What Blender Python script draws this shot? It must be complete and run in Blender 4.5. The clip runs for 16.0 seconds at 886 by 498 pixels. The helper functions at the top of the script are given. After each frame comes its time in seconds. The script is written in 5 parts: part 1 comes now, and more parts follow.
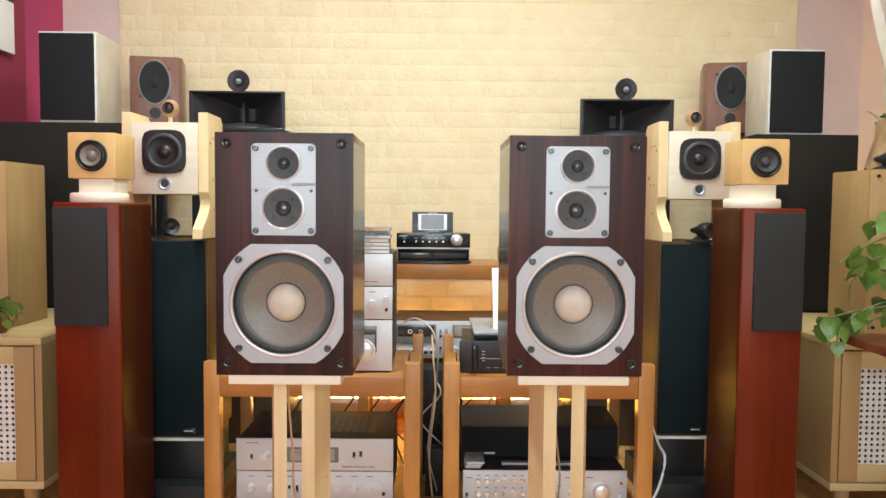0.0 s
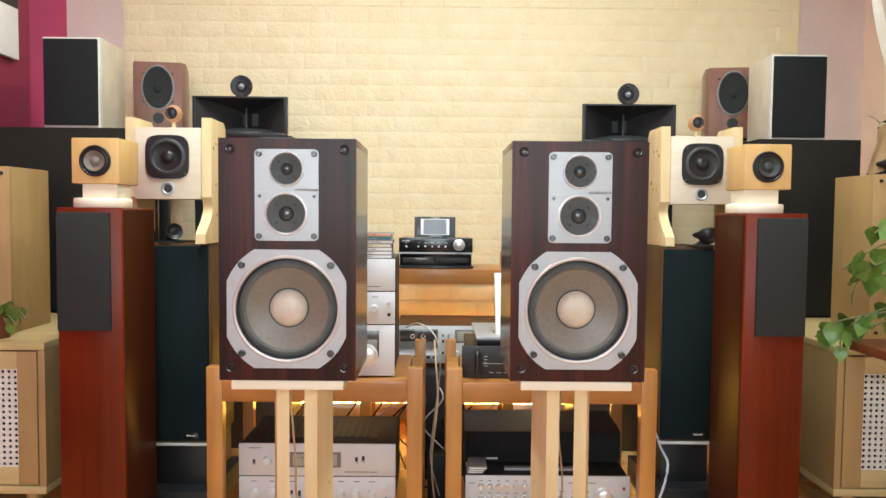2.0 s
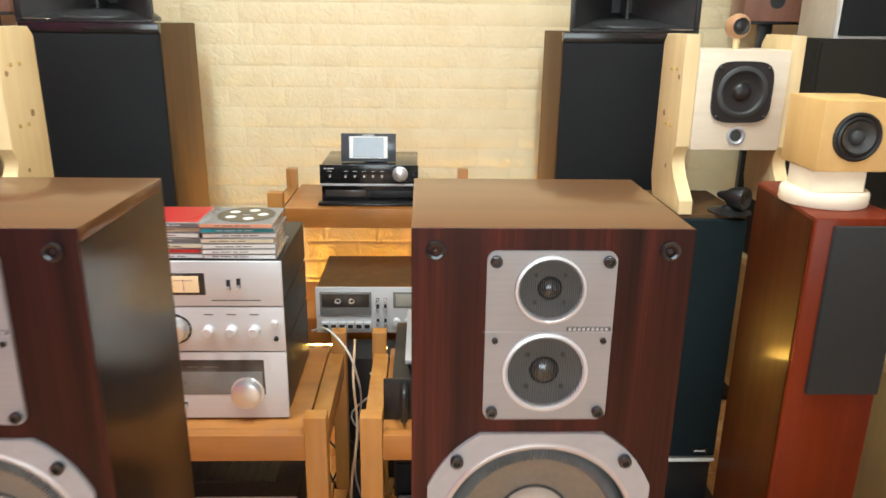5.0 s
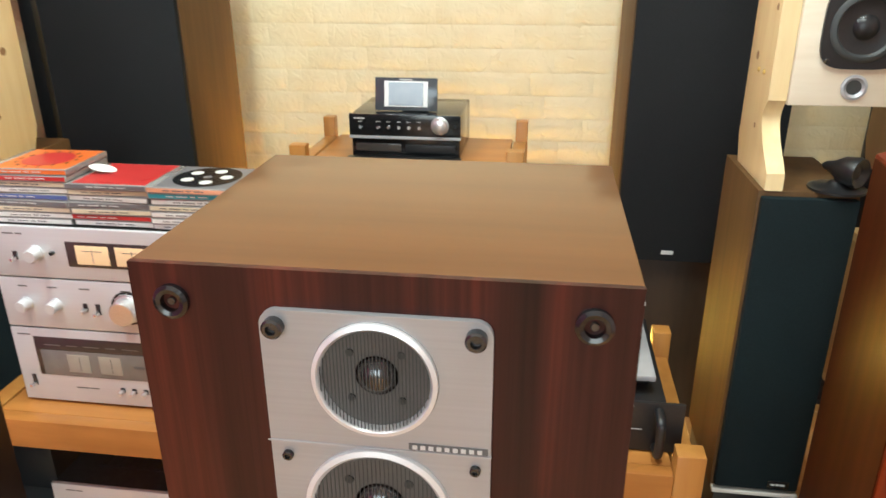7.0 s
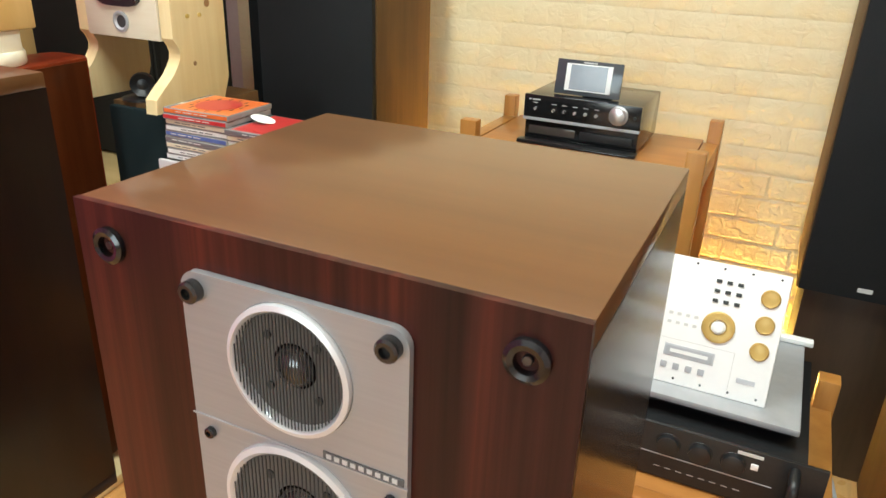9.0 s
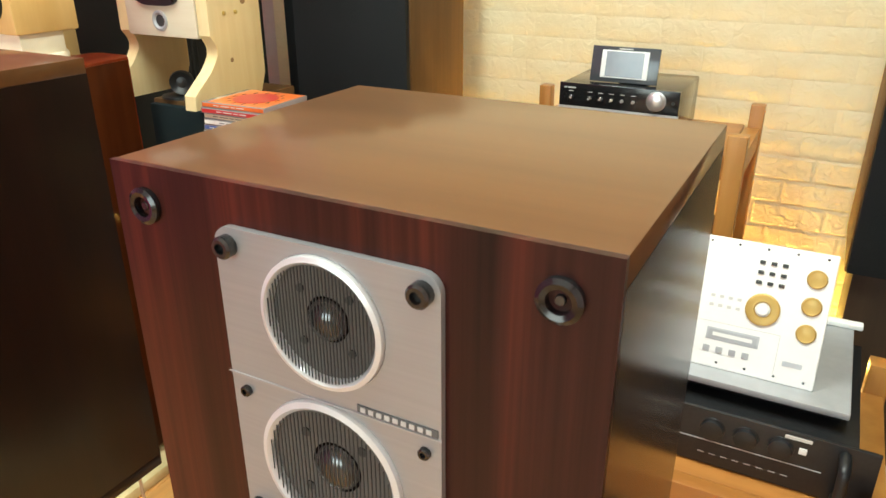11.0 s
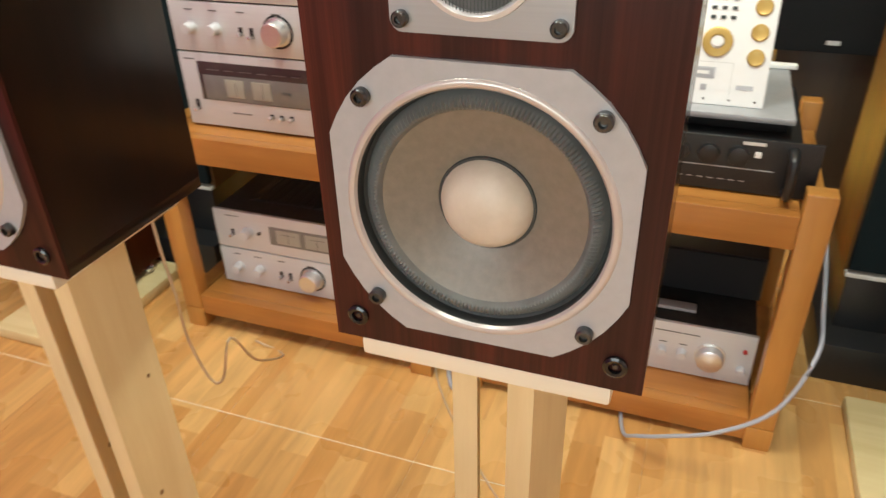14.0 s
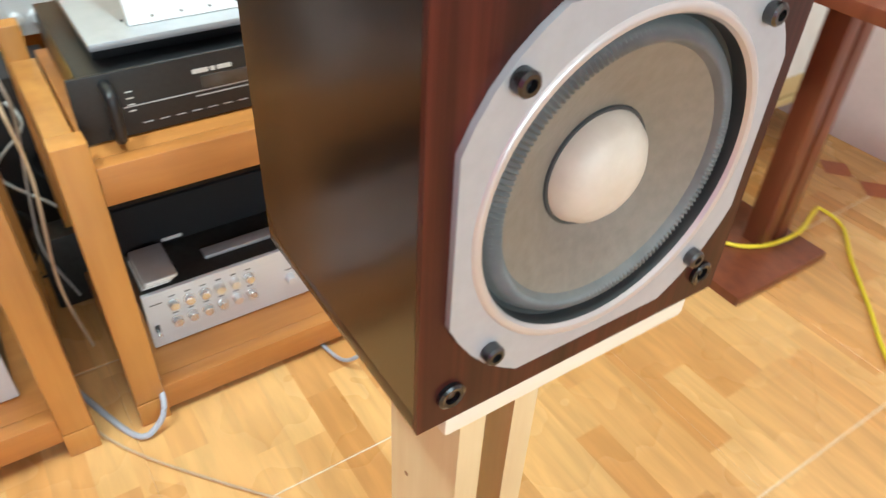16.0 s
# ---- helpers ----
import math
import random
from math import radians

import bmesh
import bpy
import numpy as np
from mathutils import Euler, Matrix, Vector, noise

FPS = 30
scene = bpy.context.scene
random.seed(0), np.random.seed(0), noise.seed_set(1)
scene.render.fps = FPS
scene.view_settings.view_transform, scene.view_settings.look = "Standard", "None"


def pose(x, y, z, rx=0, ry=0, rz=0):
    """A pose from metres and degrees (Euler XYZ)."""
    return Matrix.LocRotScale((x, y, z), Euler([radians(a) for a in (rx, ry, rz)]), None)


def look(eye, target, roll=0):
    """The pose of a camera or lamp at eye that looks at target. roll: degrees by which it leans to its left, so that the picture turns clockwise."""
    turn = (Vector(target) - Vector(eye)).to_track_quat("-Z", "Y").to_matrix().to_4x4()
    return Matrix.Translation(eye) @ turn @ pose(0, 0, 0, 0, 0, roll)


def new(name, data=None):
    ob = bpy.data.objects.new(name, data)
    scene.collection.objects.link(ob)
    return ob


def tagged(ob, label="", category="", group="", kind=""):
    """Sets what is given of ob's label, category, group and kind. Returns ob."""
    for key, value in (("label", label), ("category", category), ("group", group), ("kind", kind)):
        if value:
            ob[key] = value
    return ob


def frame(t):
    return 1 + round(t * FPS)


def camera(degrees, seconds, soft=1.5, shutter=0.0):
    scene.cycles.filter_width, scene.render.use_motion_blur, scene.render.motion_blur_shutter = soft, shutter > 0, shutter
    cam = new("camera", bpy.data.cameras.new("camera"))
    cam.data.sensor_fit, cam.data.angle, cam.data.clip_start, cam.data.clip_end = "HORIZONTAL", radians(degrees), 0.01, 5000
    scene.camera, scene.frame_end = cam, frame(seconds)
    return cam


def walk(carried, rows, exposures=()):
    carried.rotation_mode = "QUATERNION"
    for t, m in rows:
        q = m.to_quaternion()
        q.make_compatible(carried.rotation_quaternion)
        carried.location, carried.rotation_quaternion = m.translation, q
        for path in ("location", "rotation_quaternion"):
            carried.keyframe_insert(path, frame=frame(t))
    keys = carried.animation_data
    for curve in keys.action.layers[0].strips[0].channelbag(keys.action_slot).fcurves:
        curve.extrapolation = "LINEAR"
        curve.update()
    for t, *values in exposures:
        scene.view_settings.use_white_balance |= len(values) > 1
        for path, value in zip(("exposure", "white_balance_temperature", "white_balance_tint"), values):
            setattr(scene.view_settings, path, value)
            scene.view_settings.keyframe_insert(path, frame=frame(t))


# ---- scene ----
cam = camera(62.7, 16.0, soft=1.5, shutter=0.5)
PATH = [
    (0, (0.013, 0.019, 0.957), (0.03, 2.016, 0.849), 0.5),
    (0.5, (0.013, 0.018, 0.959), (0.03, 2.015, 0.853), 0.4),
    (1, (0.012, 0.018, 0.959), (0.031, 2.015, 0.857), 0.4),
    (1.5, (0.012, 0.018, 0.961), (0.031, 2.016, 0.863), 0.5),
    (2, (0.012, 0.017, 0.959), (0.023, 2.014, 0.863), 0.5),
    (2.5, (0.025, 0.085, 0.952), (0.073, 2.08, 0.832), 0.5),
    (3, (0.024, 0.291, 0.968), (0.163, 2.274, 0.751), 0.1),
    (3.5, (0.093, 0.373, 1.214), (0.205, 2.34, 0.869), 0.6),
    (3.7, (0.104, 0.388, 1.304), (0.19, 2.344, 0.898), 0.4),
    (5.8, (0.238, 1.019, 1.256), (0.256, 2.892, 0.554), 1.3),
    (6, (0.265, 1.055, 1.252), (0.205, 2.912, 0.511), 1.1),
    (6.5, (0.319, 1.101, 1.241), (0.138, 2.935, 0.464), 0.8),
    (7, (0.358, 1.083, 1.243), (0.099, 2.919, 0.495), -0.2),
    (7.5, (0.408, 1.02, 1.247), (-0.017, 2.867, 0.608), -1.9),
    (8, (0.452, 0.995, 1.255), (-0.13, 2.814, 0.661), -0.1),
    (8.5, (0.458, 1.126, 1.241), (-0.293, 2.819, 0.485), 1.4),
    (9, (0.455, 1.175, 1.222), (-0.322, 2.838, 0.428), 2.1),
    (11.3, (0.464, 1.169, 1.191), (-0.42, 2.776, 0.393), -0.6),
    (11.5, (0.472, 1.157, 1.177), (-0.414, 2.761, 0.376), -1.2),
    (12, (0.503, 1.14, 1.108), (-0.415, 2.725, 0.307), -3.7),
    (12.5, (0.523, 1.123, 1.026), (-0.452, 2.657, 0.191), -4.2),
    (13, (0.517, 1.125, 0.949), (-0.422, 2.612, -0.003), -3.7),
    (13.5, (0.493, 1.077, 0.937), (-0.357, 2.547, -0.121), -3.3),
    (14, (0.417, 0.958, 1.03), (-0.189, 2.557, -0.009), -1.7),
    (14.5, (0.304, 0.953, 1.033), (0.039, 2.614, -0.05), 0.6),
    (15, (0.153, 1.041, 1.017), (0.324, 2.626, -0.19), 1.3),
    (15.5, (0.086, 1.126, 0.998), (0.665, 2.585, -0.241), 2.8),
    (16, (0.005, 1.178, 0.998), (0.9, 2.447, -0.262), 3.0),
]
walk(cam, [(t, look(eye, target, roll)) for t, eye, target, roll in PATH], ((0.0, 0.0, 6250, 8), (6.5, 0.05, 6400, 8), (7.5, 0.12, 6350, 5), (9.0, 0.0, 6450, 5), (11.5, 0.12, 6700, 1), (12.0, 0.05, 6250, 5), (12.5, 0.0, 6500, 6), (13.5, -0.28, 7500, 10), (14.0, -0.12, 7000, 7), (14.5, 0.1, 6600, 4), (15.0, 0.0, 6800, 8), (15.5, 0.14, 6600, 6), (16.0, 0.38, 5850, 0)))

WINDOW_W, LAMP_W, LED_E = 60.0, 34.0, 330.0

# ---- world and light ----
world = bpy.data.worlds.new("world")
scene.world = world
world.use_nodes = True
wn = world.node_tree.nodes
sky = wn.new("ShaderNodeTexSky")
sky.sky_type, sky.sun_disc, sky.sun_elevation, sky.sun_rotation = "NISHITA", False, radians(40), radians(180)
world.node_tree.links.new(sky.outputs[0], wn["Background"].inputs[0])
wn["Background"].inputs[1].default_value = 0.12

X0, X1, Y0, Y1, H = -1.68, 1.94, -2.0, 3.36, 2.7     # inner faces of the room


def area(name, m, w, h, watts, color):
    d = bpy.data.lights.new(name, "AREA")
    d.shape, d.size, d.size_y, d.energy, d.color = "RECTANGLE", w, h, watts, color
    ob = new(name, d)
    ob.matrix_world = m
    return ob


area("window_light", look((-0.1, Y0 - 0.02, 1.55), (-0.1, 3, 1.3)), 2.5, 1.5, WINDOW_W, (0.86, 1.0, 1.06))
for lx in (-0.60, 0.50):
    area("ceiling_lamp_light", look((lx, 1.6, H - 0.075), (lx, 1.6001, 0)), 0.16, 1.15, LAMP_W, (0.89, 1.0, 0.98))


# ---- materials ----
def nodes_of(name):
    m = bpy.data.materials.new(name)
    m.use_nodes = True
    nt = m.node_tree
    return m, nt, nt.nodes, nt.links, nt.nodes["Principled BSDF"]


def rgb(c):
    return (*c, 1.0)


def surface(name, c1, c2=None, rough=0.5, metal=0.0, scale=(25, 25, 25), bump=0.0, wear=0.12, coat=0.0, spec=0.5, vary=0.0, fine=None, rvar=0.08, crough=0.2):
    """Two scales of noise: fine grain between c1 and c2, broad stains that dim it by wear."""
    m, nt, N, L, p = nodes_of(name)
    c2 = c2 or tuple(v * 0.82 for v in c1)
    tc, mp = N.new("ShaderNodeTexCoord"), N.new("ShaderNodeMapping")
    mp.inputs["Scale"].default_value = scale
    L.new(tc.outputs["Object"], mp.inputs[0])
    n1 = N.new("ShaderNodeTexNoise")
    n1.inputs["Scale"].default_value, n1.inputs["Detail"].default_value, n1.inputs["Roughness"].default_value = 1.0, 6, 0.6
    L.new(mp.outputs[0], n1.inputs["Vector"])
    ramp = N.new("ShaderNodeValToRGB")
    ramp.color_ramp.elements[0].position, ramp.color_ramp.elements[1].position = 0.32, 0.68
    ramp.color_ramp.elements[0].color, ramp.color_ramp.elements[1].color = rgb(c1), rgb(c2)
    L.new(n1.outputs["Fac"], ramp.inputs[0])
    n2 = N.new("ShaderNodeTexNoise")
    n2.inputs["Scale"].default_value, n2.inputs["Detail"].default_value = 3.5, 3
    L.new(tc.outputs["Object"], n2.inputs["Vector"])
    mr = N.new("ShaderNodeMapRange")
    mr.inputs["From Min"].default_value, mr.inputs["From Max"].default_value = 0.3, 0.7
    mr.inputs["To Min"].default_value, mr.inputs["To Max"].default_value = 1 - wear, 1 + wear * 0.5
    L.new(n2.outputs["Fac"], mr.inputs[0])
    val = mr.outputs[0]
    if vary:
        oi, ml, ad = N.new("ShaderNodeObjectInfo"), N.new("ShaderNodeMath"), N.new("ShaderNodeMath")
        ml.operation, ad.operation = "MULTIPLY_ADD", "MULTIPLY"
        L.new(oi.outputs["Random"], ml.inputs[0])
        ml.inputs[1].default_value, ml.inputs[2].default_value = vary, 1 - vary / 2
        L.new(ml.outputs[0], ad.inputs[0])
        L.new(val, ad.inputs[1])
        val = ad.outputs[0]
    mix = N.new("ShaderNodeMix")
    mix.data_type, mix.blend_type = "RGBA", "MULTIPLY"
    mix.inputs["Factor"].default_value = 1.0
    L.new(ramp.outputs[0], mix.inputs["A"])
    L.new(val, mix.inputs["B"])
    L.new(mix.outputs["Result"], p.inputs["Base Color"])
    rr = N.new("ShaderNodeMapRange")
    rr.inputs["To Min"].default_value, rr.inputs["To Max"].default_value = max(rough - rvar, 0.02), min(rough + rvar, 1)
    L.new(n2.outputs["Fac"], rr.inputs[0])
    L.new(rr.outputs[0], p.inputs["Roughness"])
    p.inputs["Metallic"].default_value = metal
    p.inputs["Specular IOR Level"].default_value = spec
    p.inputs["Coat Weight"].default_value = coat
    p.inputs["Coat Roughness"].default_value = crough
    if bump:
        b = N.new("ShaderNodeBump")
        b.inputs["Strength"].default_value, b.inputs["Distance"].default_value = bump, 0.002
        src = n1
        if fine:
            src = N.new("ShaderNodeTexNoise")
            src.inputs["Scale"].default_value, src.inputs["Detail"].default_value = fine, 2
            L.new(tc.outputs["Object"], src.inputs["Vector"])
        L.new(src.outputs["Fac"], b.inputs["Height"])
        L.new(b.outputs[0], p.inputs["Normal"])
    return m


def glow(name, c, strength):
    m, nt, N, L, p = nodes_of(name)
    p.inputs["Base Color"].default_value = rgb(c)
    p.inputs["Emission Color"].default_value = rgb(c)
    p.inputs["Emission Strength"].default_value = strength
    return m




def rosewood():
    """Rosewood veneer: broad red and near-black bands with fine dark streaks, all running upright."""
    m, nt, N, L, p = nodes_of("rosewood_veneer")
    geo = N.new("ShaderNodeNewGeometry")

    def streak(scale, detail, rough, warp):
        mp, nz = N.new("ShaderNodeMapping"), N.new("ShaderNodeTexNoise")
        mp.inputs["Scale"].default_value = scale
        L.new(geo.outputs["Position"], mp.inputs[0])
        L.new(mp.outputs[0], nz.inputs["Vector"])
        nz.inputs["Scale"].default_value, nz.inputs["Detail"].default_value = 1.0, detail
        nz.inputs["Roughness"].default_value, nz.inputs["Distortion"].default_value = rough, warp
        return nz.outputs["Fac"]
    ramp = N.new("ShaderNodeValToRGB")
    e = ramp.color_ramp.elements
    e[0].position, e[0].color = 0.30, rgb((0.016, 0.0062, 0.0050))
    e[1].position, e[1].color = 0.76, rgb((0.125, 0.024, 0.014))
    k = e.new(0.52)
    k.color = rgb((0.048, 0.0120, 0.0088))
    L.new(streak((25, 25, 0.8), 4, 0.5, 0.5), ramp.inputs[0])
    fine = N.new("ShaderNodeMapRange")
    fine.inputs["From Min"].default_value, fine.inputs["From Max"].default_value = 0.35, 0.62
    fine.inputs["To Min"].default_value, fine.inputs["To Max"].default_value = 0.68, 1.08
    L.new(streak((230, 230, 4.0), 4, 0.6, 0.2), fine.inputs[0])
    mix = N.new("ShaderNodeMix")
    mix.data_type, mix.blend_type = "RGBA", "MULTIPLY"
    mix.inputs["Factor"].default_value = 1.0
    L.new(ramp.outputs[0], mix.inputs["A"])
    L.new(fine.outputs[0], mix.inputs["B"])
    L.new(mix.outputs["Result"], p.inputs["Base Color"])
    p.inputs["Roughness"].default_value = 0.34
    p.inputs["Specular IOR Level"].default_value = 0.20
    p.inputs["Coat Weight"].default_value, p.inputs["Coat Roughness"].default_value = 0.10, 0.18
    return m


ROSE = rosewood()
# Cabinet veneer in two copies: shade put into the sides, light into the top.
ROSE_SHADED = surface("cabinet_lacquer_shaded", (0.014, 0.0054, 0.0034), (0.0065, 0.0030, 0.0022), 0.42, scale=(30, 30, 1.2), wear=0.2, coat=0.92, bump=0.0, rvar=0.02, crough=0.17, spec=0.12)
ROSE_LIT = surface("cabinet_lacquer_lit", (0.132, 0.053, 0.015), (0.104, 0.041, 0.011), 0.42, scale=(2.2, 40, 40), wear=0.10, coat=0.52, bump=0.0, rvar=0.02, crough=0.11, spec=0.3)
HORNM = surface("horn_black", (0.05, 0.05, 0.051), (0.036, 0.036, 0.037), 0.32, wear=0.2)
SLAB = surface("yellow_pine_slab", (0.78, 0.63, 0.35), (0.68, 0.52, 0.25), 0.5, scale=(2.5, 30, 30), wear=0.15, bump=0.1)
SCREEN_EDGE = surface("slate_acrylic", (0.060, 0.068, 0.078), (0.05, 0.057, 0.066), 0.15, wear=0.05, coat=0.4)
SILVER = surface("brushed_silver", (0.68, 0.685, 0.70), (0.645, 0.65, 0.665), 0.4, 0.25, scale=(4, 400, 400), wear=0.04, bump=0.01)
PLATE = surface("brushed_driver_plate", (0.41, 0.413, 0.422), (0.38, 0.383, 0.392), 0.38, 0.4, scale=(4, 400, 400), wear=0.05, bump=0.01)
FRAME_GREY = surface("cast_grey_frame", (0.475, 0.482, 0.50), (0.44, 0.447, 0.465), 0.4, 0.25, scale=(90, 90, 90), wear=0.06, bump=0.05)
DOMEM = surface("metal_dome", (0.17, 0.17, 0.172), (0.12, 0.12, 0.122), 0.22, 0.75, wear=0.1)
CHROME = surface("turned_aluminium", (0.80, 0.80, 0.80), (0.72, 0.72, 0.72), 0.27, 0.85, wear=0.05, scale=(300, 300, 300), bump=0.03)
CONE = surface("grey_paper_cone", (0.232, 0.202, 0.163), (0.192, 0.166, 0.132), 0.38, scale=(120, 120, 120), wear=0.12, bump=0.12, spec=0.6)
CAP = surface("dust_cap", (0.68, 0.60, 0.50), (0.61, 0.53, 0.43), 0.45, scale=(60, 60, 60), wear=0.14, bump=0.05)
RUBBER = surface("black_rubber", (0.05, 0.055, 0.055), (0.035, 0.04, 0.04), 0.5, wear=0.2)
PLEAT = surface("pleated_surround", (0.20, 0.205, 0.195), (0.13, 0.134, 0.127), 0.45, wear=0.2)
MESHGREY = surface("grey_mesh", (0.13, 0.13, 0.128), (0.095, 0.095, 0.093), 0.5, wear=0.1)
KNOT = surface("pine_knot", (0.36, 0.19, 0.08), (0.26, 0.13, 0.05), 0.5, scale=(200, 200, 200))
RINGW = surface("satin_white_ring", (0.74, 0.74, 0.75), (0.70, 0.70, 0.71), 0.32, 0.3, wear=0.04)
WOOFRING = surface("satin_rose_grey_ring", (0.60, 0.555, 0.535), (0.56, 0.515, 0.495), 0.3, 0.4, wear=0.04)
BALLWOOD = surface("turned_peach_wood", (0.50, 0.28, 0.15), (0.42, 0.22, 0.11), 0.4, scale=(30, 30, 6), wear=0.1)
OVALFRAME = surface("dull_metal_frame", (0.26, 0.25, 0.25), (0.21, 0.20, 0.20), 0.4, 0.4, wear=0.1)
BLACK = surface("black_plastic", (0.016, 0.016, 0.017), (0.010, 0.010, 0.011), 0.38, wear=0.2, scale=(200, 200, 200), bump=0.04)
BLACK_GLOSS = surface("black_gloss", (0.012, 0.012, 0.013), (0.009, 0.009, 0.010), 0.14, wear=0.1, coat=0.3)
SCREWM = surface("dark_screw", (0.13, 0.13, 0.13), (0.08, 0.08, 0.08), 0.28, 0.9, wear=0.2)
CLOTH_BLK = surface("black_grille_cloth", (0.020, 0.021, 0.023), (0.011, 0.012, 0.013), 0.85, scale=(700, 700, 700), wear=0.2, bump=0.5, spec=0.2)
CLOTH_GRN = surface("teal_black_grille_cloth", (0.013, 0.023, 0.026), (0.007, 0.013, 0.015), 0.85, scale=(700, 700, 700), wear=0.25, bump=0.5, spec=0.15)
CLOTH_GRY = surface("grey_grille_cloth", (0.040, 0.041, 0.040), (0.026, 0.027, 0.027), 0.85, scale=(700, 700, 700), wear=0.15, bump=0.5, spec=0.2)
CLOTH_BRN = surface("brown_black_grille_cloth", (0.028, 0.024, 0.019), (0.016, 0.014, 0.011), 0.9, scale=(700, 700, 700), wear=0.2, bump=0.5, spec=0.2)
PALE = surface("pale_planed_pine", (0.82, 0.655, 0.37), (0.74, 0.55, 0.285), 0.55, scale=(30, 30, 2.5), wear=0.12, bump=0.12)
PALE_X = surface("pale_pine_crosswise", (0.87, 0.79, 0.63), (0.82, 0.72, 0.54), 0.55, scale=(2.5, 30, 30), wear=0.1, bump=0.12)
BIRCH = surface("pale_birch_board", (0.78, 0.70, 0.56), (0.71, 0.61, 0.46), 0.5, scale=(4, 30, 40), wear=0.08, bump=0.06)
HONEY = surface("honey_varnished_pine", (0.53, 0.245, 0.058), (0.42, 0.170, 0.037), 0.36, scale=(26, 26, 2.2), wear=0.22, coat=0.2, bump=0.1)
HONEY_X = surface("honey_varnished_pine_shelf", (0.49, 0.200, 0.046), (0.36, 0.130, 0.028), 0.36, scale=(2.2, 22, 22), wear=0.25, coat=0.2, bump=0.1)
YELLOWWOOD = surface("yellow_pine_block", (0.77, 0.51, 0.20), (0.67, 0.41, 0.14), 0.42, scale=(26, 26, 3), wear=0.18, coat=0.15, bump=0.08)
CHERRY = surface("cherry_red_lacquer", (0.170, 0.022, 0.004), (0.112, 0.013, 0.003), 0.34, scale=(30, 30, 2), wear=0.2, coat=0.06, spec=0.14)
# Side panels are a darker red than the cabinet front.
CHERRY_SIDE = surface("dark_cherry_side", (0.075, 0.018, 0.005), (0.048, 0.011, 0.003), 0.42, scale=(30, 30, 2), wear=0.2, coat=0.06, crough=0.08, spec=0.05)
MAHOG = surface("mahogany_veneer", (0.27, 0.125, 0.085), (0.20, 0.088, 0.060), 0.32, scale=(30, 30, 3), wear=0.15, coat=0.2)
REDWOOD = surface("red_brown_stand_wood", (0.20, 0.055, 0.022), (0.13, 0.032, 0.014), 0.35, scale=(30, 30, 3), wear=0.2, coat=0.15, bump=0.08)
UNDER_BROWN = surface("dim_brown_under_cabinet", (0.065, 0.040, 0.023), (0.045, 0.027, 0.015), 0.5, scale=(30, 30, 3), wear=0.2, bump=0.06)
OAK = surface("light_oak_veneer", (0.43, 0.275, 0.112), (0.365, 0.228, 0.088), 0.5, scale=(24, 24, 2.5), wear=0.12, bump=0.08)
OAK_X = surface("light_oak_veneer_crosswise", (0.60, 0.45, 0.21), (0.53, 0.385, 0.165), 0.5, scale=(2.5, 24, 24), wear=0.12, bump=0.08)
BROWN_SIDE = surface("brown_walnut_vinyl", (0.128, 0.066, 0.025), (0.09, 0.046, 0.017), 0.58, scale=(30, 30, 2), wear=0.2, coat=0.0, bump=0.06, spec=0.25)
BOOK_SIDE = surface("marbled_cream_veneer", (0.72, 0.64, 0.51), (0.55, 0.46, 0.33), 0.45, scale=(5, 9, 4), wear=0.15, bump=0.04)
WHITE = surface("white_enamel", (0.88, 0.88, 0.87), (0.84, 0.84, 0.83), 0.4, wear=0.04)
WHITE_EDGE = surface("white_edge_laminate", (0.74, 0.72, 0.66), (0.66, 0.63, 0.56), 0.5, wear=0.1)
PAPER = surface("white_paper", (0.82, 0.82, 0.80), (0.78, 0.78, 0.76), 0.7, wear=0.05)
GOLD = surface("satin_gold", (0.62, 0.42, 0.13), (0.54, 0.35, 0.10), 0.35, 0.3, wear=0.1)
GREYTOP = surface("grey_silver_lid", (0.46, 0.47, 0.49), (0.40, 0.41, 0.43), 0.4, 0.35, wear=0.08)
DARKTOP = surface("dark_vented_metal", (0.035, 0.034, 0.032), (0.022, 0.021, 0.020), 0.45, 0.3, wear=0.2, scale=(80, 80, 80), bump=0.1)
METERS = glow("lit_meter_face", (0.88, 0.64, 0.38), 0.24)
METERPALE = surface("cream_meter_face", (0.40, 0.38, 0.32), (0.35, 0.33, 0.28), 0.4, wear=0.05)
SMOKE = surface("smoked_window", (0.06, 0.05, 0.045), (0.04, 0.034, 0.03), 0.12, wear=0.1, coat=0.4)
GREYDIAL = surface("grey_dial_glass", (0.22, 0.215, 0.205), (0.18, 0.175, 0.165), 0.2, wear=0.1, coat=0.3)
INK = surface("dark_print", (0.13, 0.13, 0.13), (0.10, 0.10, 0.10), 0.6)
PALEINK = surface("pale_print", (0.65, 0.65, 0.63), (0.6, 0.6, 0.58), 0.5)
GREYINK = surface("dim_grey_print", (0.16, 0.16, 0.155), (0.13, 0.13, 0.125), 0.5)
SCREEN = surface("grey_screen", (0.30, 0.33, 0.37), (0.26, 0.29, 0.33), 0.12, wear=0.05, coat=0.4)
CABLE_W = surface("white_cable", (0.62, 0.60, 0.55), (0.55, 0.53, 0.48), 0.5)
CABLE_GREY = surface("grey_blue_cable", (0.42, 0.43, 0.47), (0.36, 0.37, 0.42), 0.45)
CABLE_BLK = surface("black_cable", (0.02, 0.02, 0.02), (0.014, 0.014, 0.014), 0.5)
CABLE_YEL = surface("yellow_cable", (0.80, 0.62, 0.03), (0.72, 0.54, 0.02), 0.45)
